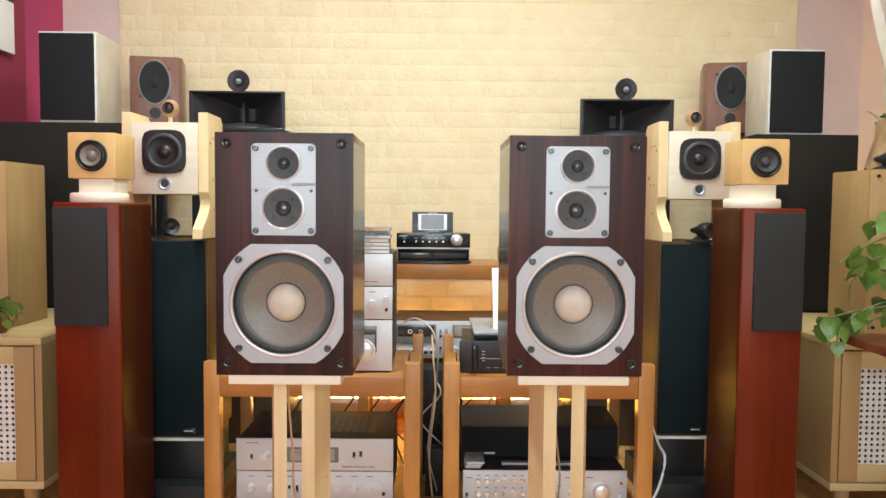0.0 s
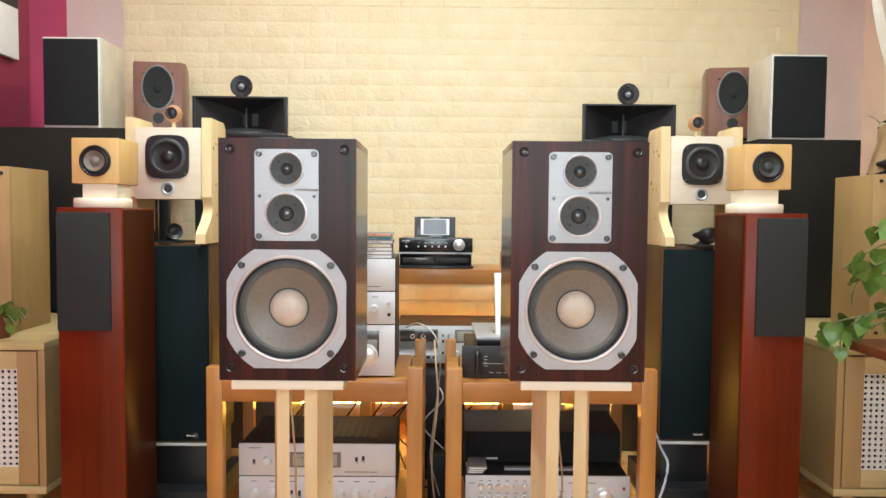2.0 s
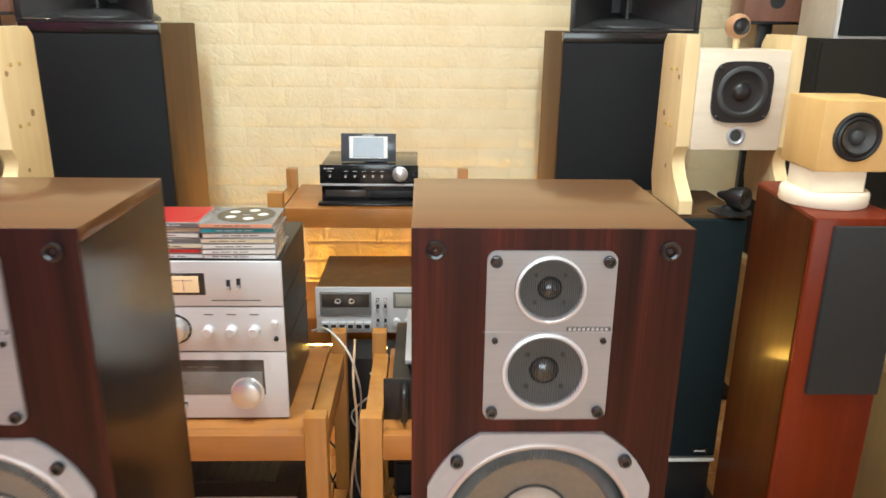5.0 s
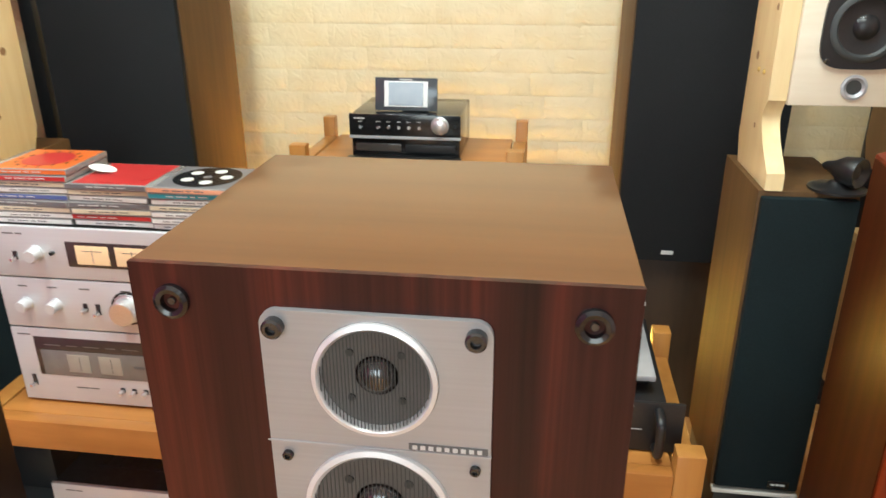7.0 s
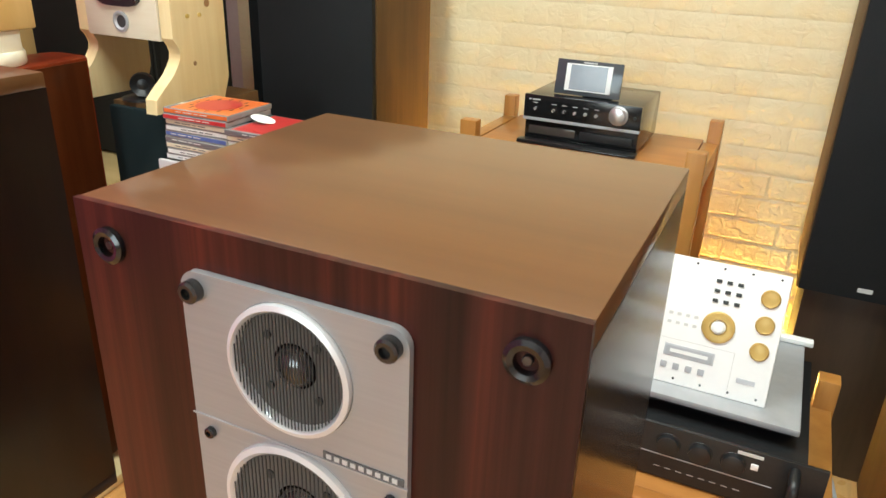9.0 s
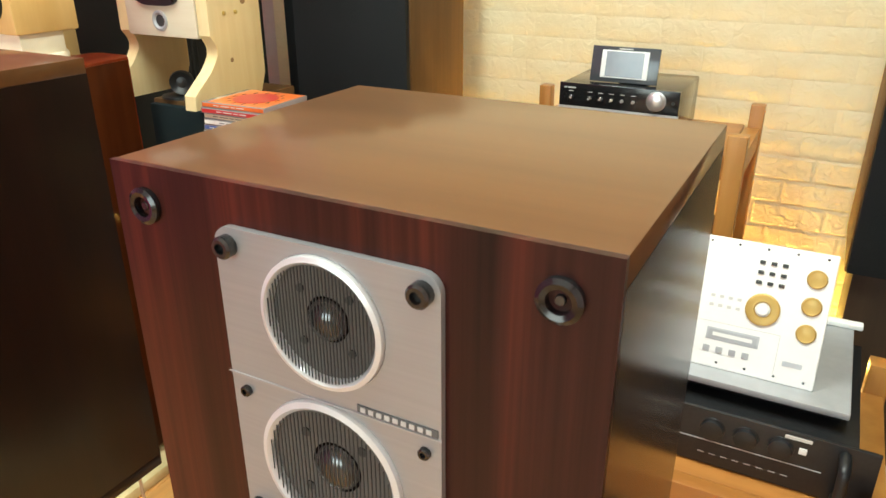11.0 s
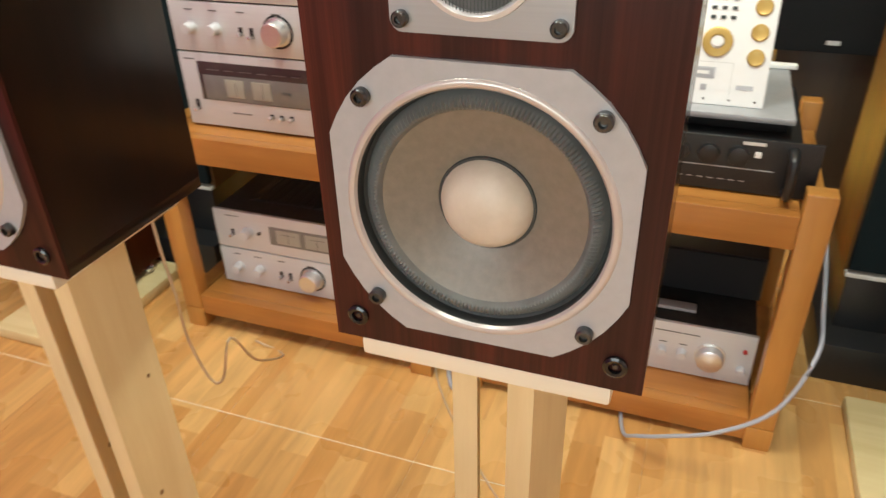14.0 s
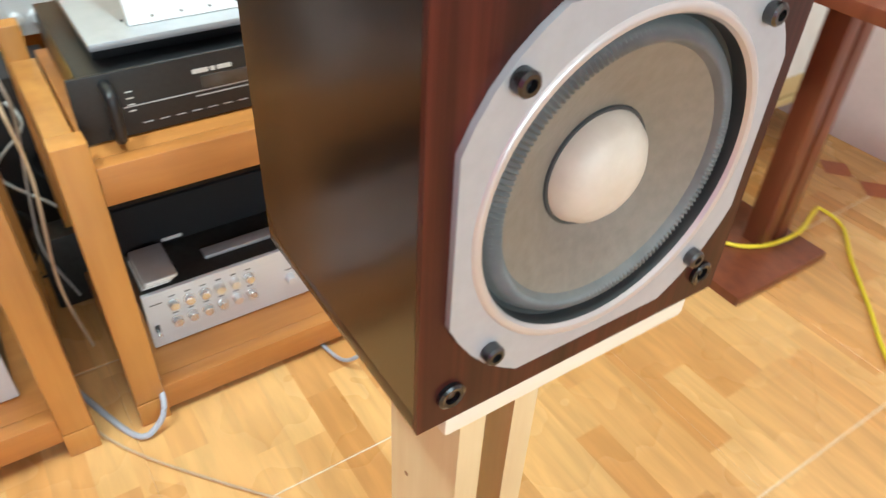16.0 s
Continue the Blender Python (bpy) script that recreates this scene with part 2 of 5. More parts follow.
CABLE_TWIST = surface("twisted_copper_wire", (0.62, 0.44, 0.28), (0.5, 0.34, 0.2), 0.4)
LEAF = surface("pothos_leaf", (0.185, 0.32, 0.058), (0.10, 0.20, 0.036), 0.35, scale=(40, 40, 40), wear=0.3, vary=0.5)
LEAF_PALE = surface("pale_succulent_leaf", (0.42, 0.55, 0.30), (0.32, 0.45, 0.22), 0.5, vary=0.3)
STEM = surface("plant_stem", (0.16, 0.17, 0.05), (0.12, 0.11, 0.03), 0.5)
BARK = surface("birch_stump_bark", (0.46, 0.30, 0.15), (0.24, 0.14, 0.06), 0.8, scale=(40, 40, 9), wear=0.3, bump=0.6)
CURTAIN = surface("white_lace_cloth", (0.78, 0.75, 0.68), (0.66, 0.62, 0.5), 0.8, scale=(14, 14, 14), wear=0.12, bump=0.3)
PLASTER_PINK = surface("pale_mauve_plaster", (0.70, 0.56, 0.52), (0.67, 0.53, 0.49), 0.75, scale=(60, 60, 60), wear=0.06, bump=0.08)
PLASTER_MAG = surface("magenta_plaster", (0.41, 0.045, 0.150), (0.385, 0.040, 0.138), 0.7, scale=(60, 60, 60), wear=0.08, bump=0.08)
PLASTER_W = surface("white_plaster", (0.80, 0.78, 0.74), (0.77, 0.75, 0.71), 0.8, scale=(60, 60, 60), wear=0.05, bump=0.06)


def foam_material():
    """Pressed foam sheet: cream yellow, crumpled like hand-cut stone at two scales."""
    m, nt, N, L, p = nodes_of("cream_yellow_foam_brick")
    geo = N.new("ShaderNodeNewGeometry")

    def noise(scale, detail, rough, warp=0.0):
        n = N.new("ShaderNodeTexNoise")
        n.inputs["Scale"].default_value, n.inputs["Detail"].default_value = scale, detail
        n.inputs["Roughness"].default_value, n.inputs["Distortion"].default_value = rough, warp
        L.new(geo.outputs["Position"], n.inputs["Vector"])
        return n.outputs["Fac"]
    ramp = N.new("ShaderNodeValToRGB")
    ramp.color_ramp.elements[0].position, ramp.color_ramp.elements[1].position = 0.35, 0.65
    ramp.color_ramp.elements[0].color, ramp.color_ramp.elements[1].color = rgb((0.785, 0.650, 0.405)), rgb((0.825, 0.705, 0.465))
    L.new(noise(9, 5, 0.6), ramp.inputs[0])
    L.new(ramp.outputs[0], p.inputs["Base Color"])
    p.inputs["Roughness"].default_value = 0.48
    big, small = N.new("ShaderNodeBump"), N.new("ShaderNodeBump")
    big.inputs["Strength"].default_value, big.inputs["Distance"].default_value = 0.7, 0.0050
    small.inputs["Strength"].default_value, small.inputs["Distance"].default_value = 0.5, 0.0010
    L.new(noise(34, 2, 0.5, 1.4), big.inputs["Height"])
    L.new(noise(120, 3, 0.6, 0.5), small.inputs["Height"])
    L.new(big.outputs[0], small.inputs["Normal"])
    L.new(small.outputs[0], p.inputs["Normal"])
    return m


FOAM = foam_material()
GROUT = surface("pale_tile_joint", (0.78, 0.66, 0.48), (0.72, 0.59, 0.42), 0.8, scale=(60, 60, 60))
LEDM = glow("warm_led_strip", (1.0, 0.63, 0.13), LED_E)
LAMPM = glow("lamp_diffuser", (1.0, 0.95, 0.86), 3.0)


def floor_material():
    """Ceramic tile printed with laid wooden staves: strips across x, cut at random along y."""
    m, nt, N, L, p = nodes_of("wood_print_tile")
    geo = N.new("ShaderNodeNewGeometry")
    sep = N.new("ShaderNodeSeparateXYZ")
    L.new(geo.outputs["Position"], sep.inputs[0])

    def mth(op, a, b=None, c=None):
        n = N.new("ShaderNodeMath")
        n.operation = op
        for i, v in enumerate((a, b, c)):
            if v is None:
                continue
            if isinstance(v, (int, float)):
                n.inputs[i].default_value = v
            else:
                L.new(v, n.inputs[i])
        return n.outputs[0]
    col = mth("FLOOR", mth("DIVIDE", sep.outputs["X"], 0.0572))
    w1 = N.new("ShaderNodeTexWhiteNoise")
    w1.noise_dimensions = "1D"
    L.new(col, w1.inputs["W"])
    row = mth("FLOOR", mth("ADD", mth("DIVIDE", sep.outputs["Y"], 0.27), mth("MULTIPLY", w1.outputs["Value"], 5.0)))
    comb = N.new("ShaderNodeCombineXYZ")
    L.new(col, comb.inputs[0])
    L.new(row, comb.inputs[1])
    w2 = N.new("ShaderNodeTexWhiteNoise")
    w2.noise_dimensions = "3D"
    L.new(comb.outputs[0], w2.inputs["Vector"])
    ramp = N.new("ShaderNodeValToRGB")
    e = ramp.color_ramp.elements
    e[0].position, e[0].color = 0.0, rgb((0.555, 0.265, 0.080))
    e[1].position, e[1].color = 1.0, rgb((0.70, 0.410, 0.155))
    k = e.new(0.55)
    k.color = rgb((0.625, 0.335, 0.115))
    L.new(w2.outputs["Value"], ramp.inputs[0])
    mp = N.new("ShaderNodeMapping")
    mp.inputs["Scale"].default_value = (38, 5, 1)
    L.new(geo.outputs["Position"], mp.inputs[0])
    off = N.new("ShaderNodeVectorMath")
    off.operation = "MULTIPLY_ADD"
    L.new(w2.outputs["Color"], off.inputs[0])
    off.inputs[1].default_value = (30, 30, 30)
    L.new(mp.outputs[0], off.inputs[2])
    n1 = N.new("ShaderNodeTexNoise")
    n1.inputs["Scale"].default_value, n1.inputs["Detail"].default_value, n1.inputs["Distortion"].default_value = 1.0, 5, 0.5
    L.new(off.outputs[0], n1.inputs["Vector"])
    mr = N.new("ShaderNodeMapRange")
    mr.inputs["From Min"].default_value, mr.inputs["From Max"].default_value = 0.3, 0.7
    mr.inputs["To Min"].default_value, mr.inputs["To Max"].default_value = 0.82, 1.10
    L.new(n1.outputs["Fac"], mr.inputs[0])
    mix = N.new("ShaderNodeMix")
    mix.data_type, mix.blend_type = "RGBA", "MULTIPLY"
    mix.inputs["Factor"].default_value = 1.0
    L.new(ramp.outputs[0], mix.inputs["A"])
    L.new(mr.outputs[0], mix.inputs["B"])
    L.new(mix.outputs["Result"], p.inputs["Base Color"])
    n2 = N.new("ShaderNodeTexNoise")
    n2.inputs["Scale"].default_value = 7
    L.new(geo.outputs["Position"], n2.inputs["Vector"])
    rr = N.new("ShaderNodeMapRange")
    rr.inputs["To Min"].default_value, rr.inputs["To Max"].default_value = 0.2, 0.36
    L.new(n2.outputs["Fac"], rr.inputs[0])
    L.new(rr.outputs[0], p.inputs["Roughness"])
    b = N.new("ShaderNodeBump")
    b.inputs["Strength"].default_value, b.inputs["Distance"].default_value = 0.05, 0.002
    L.new(n1.outputs["Fac"], b.inputs["Height"])
    L.new(b.outputs[0], p.inputs["Normal"])
    return m


TILE = floor_material()
DIAMOND = surface("terracotta_diamond_print", (0.42, 0.12, 0.035), (0.34, 0.09, 0.028), 0.3, scale=(40, 40, 40))


# ---- building helpers ----
def thing(name, base, label="", category="", group="", kind=""):
    ob = new(name)
    ob.location = base
    ob.empty_display_size = 0.05
    return tagged(ob, label, category, group, kind)


def root_of(ob):
    while ob.parent:
        ob = ob.parent
    return ob


def part(name, bm, material, parent=None, label="", smooth=40):
    """Links a bmesh, built at its place in the room, as one mesh under a thing or a part."""
    me = bpy.data.meshes.new(name)
    if parent is not None:
        bmesh.ops.translate(bm, verts=bm.verts, vec=-Vector(root_of(parent).location))
    bmesh.ops.recalc_face_normals(bm, faces=bm.faces)
    for f in bm.faces:
        f.smooth = True
    for e in bm.edges:
        if len(e.link_faces) == 2 and e.calc_face_angle(0) > radians(smooth):
            e.smooth = False
    bm.to_mesh(me)
    bm.free()
    me.materials.append(material)
    ob = new(name, me)
    if parent is not None:
        ob.parent = parent
    if label:
        tagged(ob, label)
    return ob


def bx(x0, x1, y0, y1, z0, z1, bevel=0.002, bm=None, seg=2):
    bm = bm or bmesh.new()
    m = Matrix.Translation(((x0 + x1) / 2, (y0 + y1) / 2, (z0 + z1) / 2)) @ Matrix.Diagonal((abs(x1 - x0), abs(y1 - y0), abs(z1 - z0), 1))
    vs = bmesh.ops.create_cube(bm, size=1, matrix=m)["verts"]
    if bevel:
        es = list({e for v in vs for e in v.link_edges})
        bmesh.ops.bevel(bm, geom=es, offset=bevel, segments=seg, affect="EDGES", profile=0.6)
    return bm


def lathe(profile, at, axis=(0, -1, 0), n=40, bm=None, wobble=None):
    """Turns (radius, height along axis) round the axis through at."""
    bm = bm or bmesh.new()
    q = Vector((0, 0, 1)).rotation_difference(Vector(axis)).to_matrix()
    rings = []
    for k, (r, h) in enumerate(profile):
        if r < 1e-6:
            rings.append([bm.verts.new(Vector(at) + q @ Vector((0, 0, h)))])
            continue
        ring = []
        for i in range(n):
            a = 2 * math.pi * i / n
            d = wobble(k, i) if wobble else 0
            ring.append(bm.verts.new(Vector(at) + q @ Vector((r * math.cos(a), r * math.sin(a), h + d))))
        rings.append(ring)
    for a, b in zip(rings, rings[1:]):
        for i in range(n):
            j = (i + 1) % n
            if len(a) == 1 and len(b) > 1:
                bm.faces.new((a[0], b[i], b[j]))
            elif len(b) == 1 and len(a) > 1:
                bm.faces.new((a[i], b[0], a[j]))
            elif len(a) > 1:
                bm.faces.new((a[i], b[i], b[j], a[j]))
    return bm


def cyl(at, r, h, axis=(0, -1, 0), n=24, bevel=0.15, bm=None):
    b = min(r, h) * bevel
    return lathe([(0, 0), (r, 0), (r, h - b), (r - b, h), (0, h)], at, axis, n, bm)


def sheet(outer, holes, y0, y1, bm=None, n=48):
    """A panel in the x-z plane from y0 (front) to y1, with round holes (x, z, r)."""
    bm = bm or bmesh.new()
    loops = [[(x, z) for x, z in outer]]
    for cx, cz, r in holes:
        loops.append([(cx + r * math.cos(2 * math.pi * i / n), cz + r * math.sin(2 * math.pi * i / n)) for i in range(n)])
    edges = []
    for lp in loops:
        vs = [bm.verts.new((x, y0, z)) for x, z in lp]
        edges += [bm.edges.new((vs[i], vs[(i + 1) % len(vs)])) for i in range(len(vs))]
    faces = [g for g in bmesh.ops.triangle_fill(bm, use_beauty=True, edges=edges)["geom"] if isinstance(g, bmesh.types.BMFace)]
    ext = bmesh.ops.extrude_face_region(bm, geom=faces)["geom"]
    bmesh.ops.translate(bm, verts=[g for g in ext if isinstance(g, bmesh.types.BMVert)], vec=(0, y1 - y0, 0))
    return bm


def rounded(x0, x1, z0, z1, r, n=6):
    pts = []
    for cx, cz, a0 in ((x1 - r, z1 - r, 0), (x0 + r, z1 - r, 90), (x0 + r, z0 + r, 180), (x1 - r, z0 + r, 270)):
        pts += [(cx + r * math.cos(radians(a0 + 90 * i / n)), cz + r * math.sin(radians(a0 + 90 * i / n))) for i in range(n + 1)]
    return pts


def prism(pts, axis, lo, hi, bevel=0.0, bm=None):
    """A flat outline pushed from lo to hi along axis ('x': pts are y, z; 'y': x, z; 'z': x, y)."""
    bm = bm or bmesh.new()
    put = {"x": lambda a, b, h: (h, a, b), "y": lambda a, b, h: (a, h, b), "z": lambda a, b, h: (a, b, h)}[axis]
    lo_v, hi_v = [bm.verts.new(put(a, b, lo)) for a, b in pts], [bm.verts.new(put(a, b, hi)) for a, b in pts]
    fs = [bm.faces.new(lo_v), bm.faces.new(hi_v[::-1])]
    for i in range(len(pts)):
        j = (i + 1) % len(pts)
        fs.append(bm.faces.new((lo_v[i], hi_v[i], hi_v[j], lo_v[j])))
    if bevel:
        es = [e for f in fs[:2] for e in f.edges]
        bmesh.ops.bevel(bm, geom=es, offset=bevel, segments=2, affect="EDGES", profile=0.6)
    return bm


def tube(pts, r, n=8, bm=None, steps=6):
    """A round cable along a smooth line through pts."""
    bm = bm or bmesh.new()
    P = [Vector(p) for p in pts]
    P = [P[0] * 2 - P[1], *P, P[-1] * 2 - P[-2]]
    line = []
    for i in range(1, len(P) - 2):
        for k in range(steps):
            t = k / steps
            a, b, c, d = P[i - 1], P[i], P[i + 1], P[i + 2]
            line.append(0.5 * (2 * b + (c - a) * t + (2 * a - 5 * b + 4 * c - d) * t * t + (3 * b - a - 3 * c + d) * t ** 3))
    line.append(P[-2])
    rings = []
    for i, p in enumerate(line):
        d = (line[min(i + 1, len(line) - 1)] - line[max(i - 1, 0)]).normalized()
        u = d.cross(Vector((0.3, 0.5, 0.81))).normalized()
        v = d.cross(u)
        rings.append([bm.verts.new(p + r * (math.cos(2 * math.pi * k / n) * u + math.sin(2 * math.pi * k / n) * v)) for k in range(n)])
    for a, b in zip(rings, rings[1:]):
        for k in range(n):
            bm.faces.new((a[k], a[(k + 1) % n], b[(k + 1) % n], b[k]))
    bm.faces.new(rings[0][::-1])
    bm.faces.new(rings[-1])
    return bm


def plain(name, bm, material, label, category, kind="structure"):
    return tagged(part(name, bm, material), label, category, "", kind)


# ---- the room ----
T = 0.12
plain("wall_north", bx(X0 - T, X1 + T, Y1, Y1 + T, -0.1, H, 0), PLASTER_PINK, "pale mauve painted wall behind the loudspeakers", "wall")
plain("wall_east", bx(X1, X1 + T, Y0 - T, Y1, -0.1, H, 0), PLASTER_PINK, "pale mauve painted plaster side wall", "wall")
plain("wall_west", bx(X0 - T, X0, Y0 - T, Y1, -0.1, H, 0), PLASTER_MAG, "deep magenta painted plaster side wall", "wall")
wall_s = bmesh.new()
for a in ((X0, -1.4, -0.1, H), (1.2, X1, -0.1, H), (-1.4, 1.2, -0.1, 0.78), (-1.4, 1.2, 2.32, H)):
    bx(a[0], a[1], Y0 - T, Y0, a[2], a[3], 0, wall_s)
plain("wall_south", wall_s, PLASTER_W, "white plaster wall with a wide window opening", "wall")
plain("ceiling", bx(X0 - T, X1 + T, Y0 - T, Y1 + T, H, H + T, 0), PLASTER_W, "plain white plaster ceiling", "ceiling")
plain("floor", bx(X0 - T, X1 + T, Y0 - T, Y1 + T, -0.1, -0.0012, 0), GROUT, "tiled floor with pale joints", "floor")
# Thin strip in a deeper red than the rest of the west wall.
plain("wall_strip", bx(X0, X0 + 0.02, 2.0, 3.02, 0, H, 0.003), surface("crimson_strip", (0.30, 0.022, 0.068), (0.27, 0.018, 0.058), 0.7, scale=(60, 60, 60), bump=0.08),
      "crimson strip on the magenta wall", "wall")
for i, lx in enumerate((-0.60, 0.50)):
    lamp = thing("ceiling_lamp", (lx, 1.6, H), "long white ceiling lamp with a frosted diffuser", "lamp", "ceiling lamps")
    part("housing", bx(lx - 0.1, lx + 0.1, 1.0, 2.2, H - 0.06, H, 0.006), WHITE, lamp)
    part("diffuser", bx(lx - 0.085, lx + 0.085, 1.015, 2.185, H - 0.07, H - 0.06, 0.003), LAMPM, lamp)


# ---- loudspeakers on stands ----
def screw(at, r, parent, name="screw", mat=SCREWM, axis=(0, -1, 0), h=0.006):
    bm = lathe([(0, 0), (r, 0), (r, h * 0.8), (r * 0.8, h), (r * 0.5, h), (r * 0.45, h * 0.55), (0, h * 0.55)], at, axis, 16)
    return part(name, bm, mat, parent)


def driver(name, cx, y, cz, r, parent, lines=True):
    """A small driver: bright ring, dark dish, silver dome and thin wires across."""
    d = part(name, lathe([(r * 1.0, -0.012), (r * 1.15, 0.0), (r * 1.14, 0.0026), (r * 1.06, 0.0034), (r * 1.0, 0.0012), (r * 0.99, -0.010)], (cx, y, cz), n=48), RINGW, parent, "bright silver ring")
    part("dish", lathe([(r, -0.0022), (r * 0.75, -0.003), (r * 0.45, -0.0045), (r * 0.40, -0.0045)], (cx, y, cz), n=40), MESHGREY, d)
    part("dome", lathe([(r * 0.36, -0.0045), (r * 0.33, -0.002), (r * 0.24, 0.0003), (r * 0.1, 0.0015), (0, 0.0018)], (cx, y, cz), n=32), DOMEM, d)
    for a in (45, 135, 225, 315):
        part("mount_hole", cyl((cx + 0.66 * r * math.cos(radians(a)), y + 0.0034, cz + 0.66 * r * math.sin(radians(a))), r * 0.075, 0.0009, (0, -1, 0), 12), RUBBER, d)
    k = 31
    for i in range(-k // 2 + 1, k // 2 + 1):
        x = i * 2 * r / k
        half = math.sqrt(max(r * r - x * x, 0))
        if half > 0.003:
            part("guard_wire", bx(cx + x - 0.00022, cx + x + 0.00022, y - 0.0030, y - 0.0025, cz - half, cz + half, 0), RUBBER, d)
    return d


def monitor(x0, y, z0):
    w, h, dep = 0.2595, 0.459, 0.218
    cx, x1, z1 = x0 + w / 2, x0 + w, z0 + h
    sp = thing("loudspeaker", (cx, y + dep / 2, z0), "rosewood three-way loudspeaker with silver driver plates on a pine stand", "loudspeaker", "main loudspeakers")
    t = 0.014
    f = y + 0.0042
    # Top takes the lit veneer copy; sides, bottom and back the shaded one.
    part("top_panel", bx(x0, x1, f, y + dep, z1 - t, z1, 0.001), ROSE_LIT, sp, "glossy top in the lit, browner copy of the veneer")
    part("bottom_panel", bx(x0, x1, f, y + dep, z0, z0 + t, 0.001), ROSE_SHADED, sp)
    part("side_panel", bx(x0, x0 + t, f, y + dep, z0 + t, z1 - t, 0), ROSE_SHADED, sp, "lacquered side in the shaded, near-black copy of the veneer")
    part("side_panel", bx(x1 - t, x1, f, y + dep, z0 + t, z1 - t, 0), ROSE_SHADED, sp, "lacquered side in the shaded, near-black copy of the veneer")
    part("back_panel", bx(x0 + t, x1 - t, y + dep - t, y + dep - 0.002, z0 + t, z1 - t, 0), ROSE_SHADED, sp)
    wc, tc, mc = (cx - 0.001, z0 + 0.137), (cx - 0.001, z0 + 0.4015), (cx - 0.002, z0 + 0.3175)
    part("baffle", sheet([(x0, z0), (x1, z0), (x1, z1), (x0, z1)], [(*wc, 0.0985), (*tc, 0.0335), (*mc, 0.0405)], y, y + 0.004), ROSE, sp, "reddish rosewood front")
    # octagonal woofer frame
    a, f, g = 0.1128, 0.061, 0.053
    octo = []
    for sx, sz, flip in ((1, 1, 0), (-1, 1, 1), (-1, -1, 0), (1, -1, 1)):
        arc = []
        for k in range(6):
            u = k / 5
            bulge = 1 + 0.055 * math.sin(math.pi * u)
            arc.append((wc[0] + sx * (a + (f - a) * u) * bulge, wc[1] + sz * (g + (a - g) * u) * bulge))
        octo += arc[::-1] if flip else arc
    wf = part("woofer", sheet(octo, [(*wc, 0.0985)], y - 0.0045, y + 0.001), FRAME_GREY, sp, "grey cast octagonal woofer frame")
    part("ring", lathe([(0.1030, 0.0042), (0.1018, 0.0058), (0.0998, 0.0064), (0.0972, 0.0056), (0.0956, 0.0030)], (wc[0], y, wc[1]), n=96), WOOFRING, wf, "polished metal ring")
    part("surround", lathe([(0.0925, -0.0085), (0.0897, -0.0040), (0.0864, -0.0003), (0.0828, 0.0012), (0.0802, -0.0008), (0.0780, -0.0054)], (wc[0], y, wc[1]), n=336,
                           wobble=lambda k, i: (0.0011 if i % 2 else -0.0011) if k in (1, 2, 3, 4) else 0), PLEAT, wf, "finely pleated dark surround")
    part("basket_gap", lathe([(0.0957, 0.0030), (0.0950, -0.0065), (0.0905, -0.0100)], (wc[0], y, wc[1]), n=72), RUBBER, wf)
    part("cone", lathe([(0.0788, -0.0046), (0.0775, -0.0052), (0.06, -0.0110), (0.0345, -0.0205)], (wc[0], y, wc[1]), n=72), CONE, wf, "grey brown paper cone")
    part("cap_seam", lathe([(0.0384, -0.0192), (0.0376, -0.0178), (0.0358, -0.0178), (0.0348, -0.0196)], (wc[0], y, wc[1]), n=48), RUBBER, wf, "dark glue line round the cap")
    part("dust_cap", lathe([(0.0366, -0.0205), (0.0356, -0.0170), (0.0325, -0.0105), (0.026, -0.0048), (0.016, -0.0010), (0.007, 0.0004), (0, 0.0007)], (wc[0], y, wc[1]), n=48), CAP, wf, "beige domed dust cap")
    for sx in (-1, 1):
        for sz in (-1, 1):
            screw((wc[0] + sx * 0.0838, y - 0.0045, wc[1] + sz * 0.0838), 0.0066, wf, h=0.0075)
    # silver plate with tweeter and midrange
    pl = part("driver_plate", sheet(rounded(cx - 0.0605, cx + 0.0595, z0 + 0.2665, z0 + 0.4385, 0.009), [(*tc, 0.0335), (*mc, 0.0405)], y - 0.004, y - 0.0003), PLATE, sp, "brushed silver plate with rounded corners")
    driver("tweeter", tc[0], y - 0.004, tc[1], 0.0290, pl)
    driver("midrange", mc[0], y - 0.004, mc[1], 0.0360, pl)
    part("seam", bx(cx - 0.062, cx + 0.06, y - 0.0046, y - 0.004, z0 + 0.3588, z0 + 0.3596, 0), FRAME_GREY, pl)
    mark = bmesh.new()
    bx(cx + 0.016, cx + 0.058, y - 0.0046, y - 0.004, z0 + 0.3603, z0 + 0.3643, 0, mark)
    part("nameplate", mark, INK, pl, "small dark maker's plate")
    for k in range(9):
        xx = cx + 0.018 + 0.0043 * k
        bx_w = 0.0026
        part("print_bar", bx(xx, xx + bx_w, y - 0.005, y - 0.0046, z0 + 0.3611, z0 + 0.3635, 0), PALEINK, pl)
    for sx, sz in ((-0.0522, 0.4295), (0.0512, 0.4295), (-0.0522, 0.2755), (0.0512, 0.2755)):
        screw((cx + sx, y - 0.004, z0 + sz), 0.0056, pl, h=0.006)
    for sx in (-0.0512, 0.0515):
        screw((cx + sx, y - 0.004, z0 + 0.3505), 0.003, pl, h=0.003)
    for sx in (-1, 1):
        for zz in (z0 + 0.0245, z1 - 0.0205):
            peg = part("grille_socket", lathe([(0.0095, 0.0), (0.0095, 0.003), (0.0075, 0.0042), (0.0052, 0.0036), (0.0046, -0.004), (0, -0.004)], (cx + sx * 0.1075, y, zz), n=24), BLACK_GLOSS, sp)
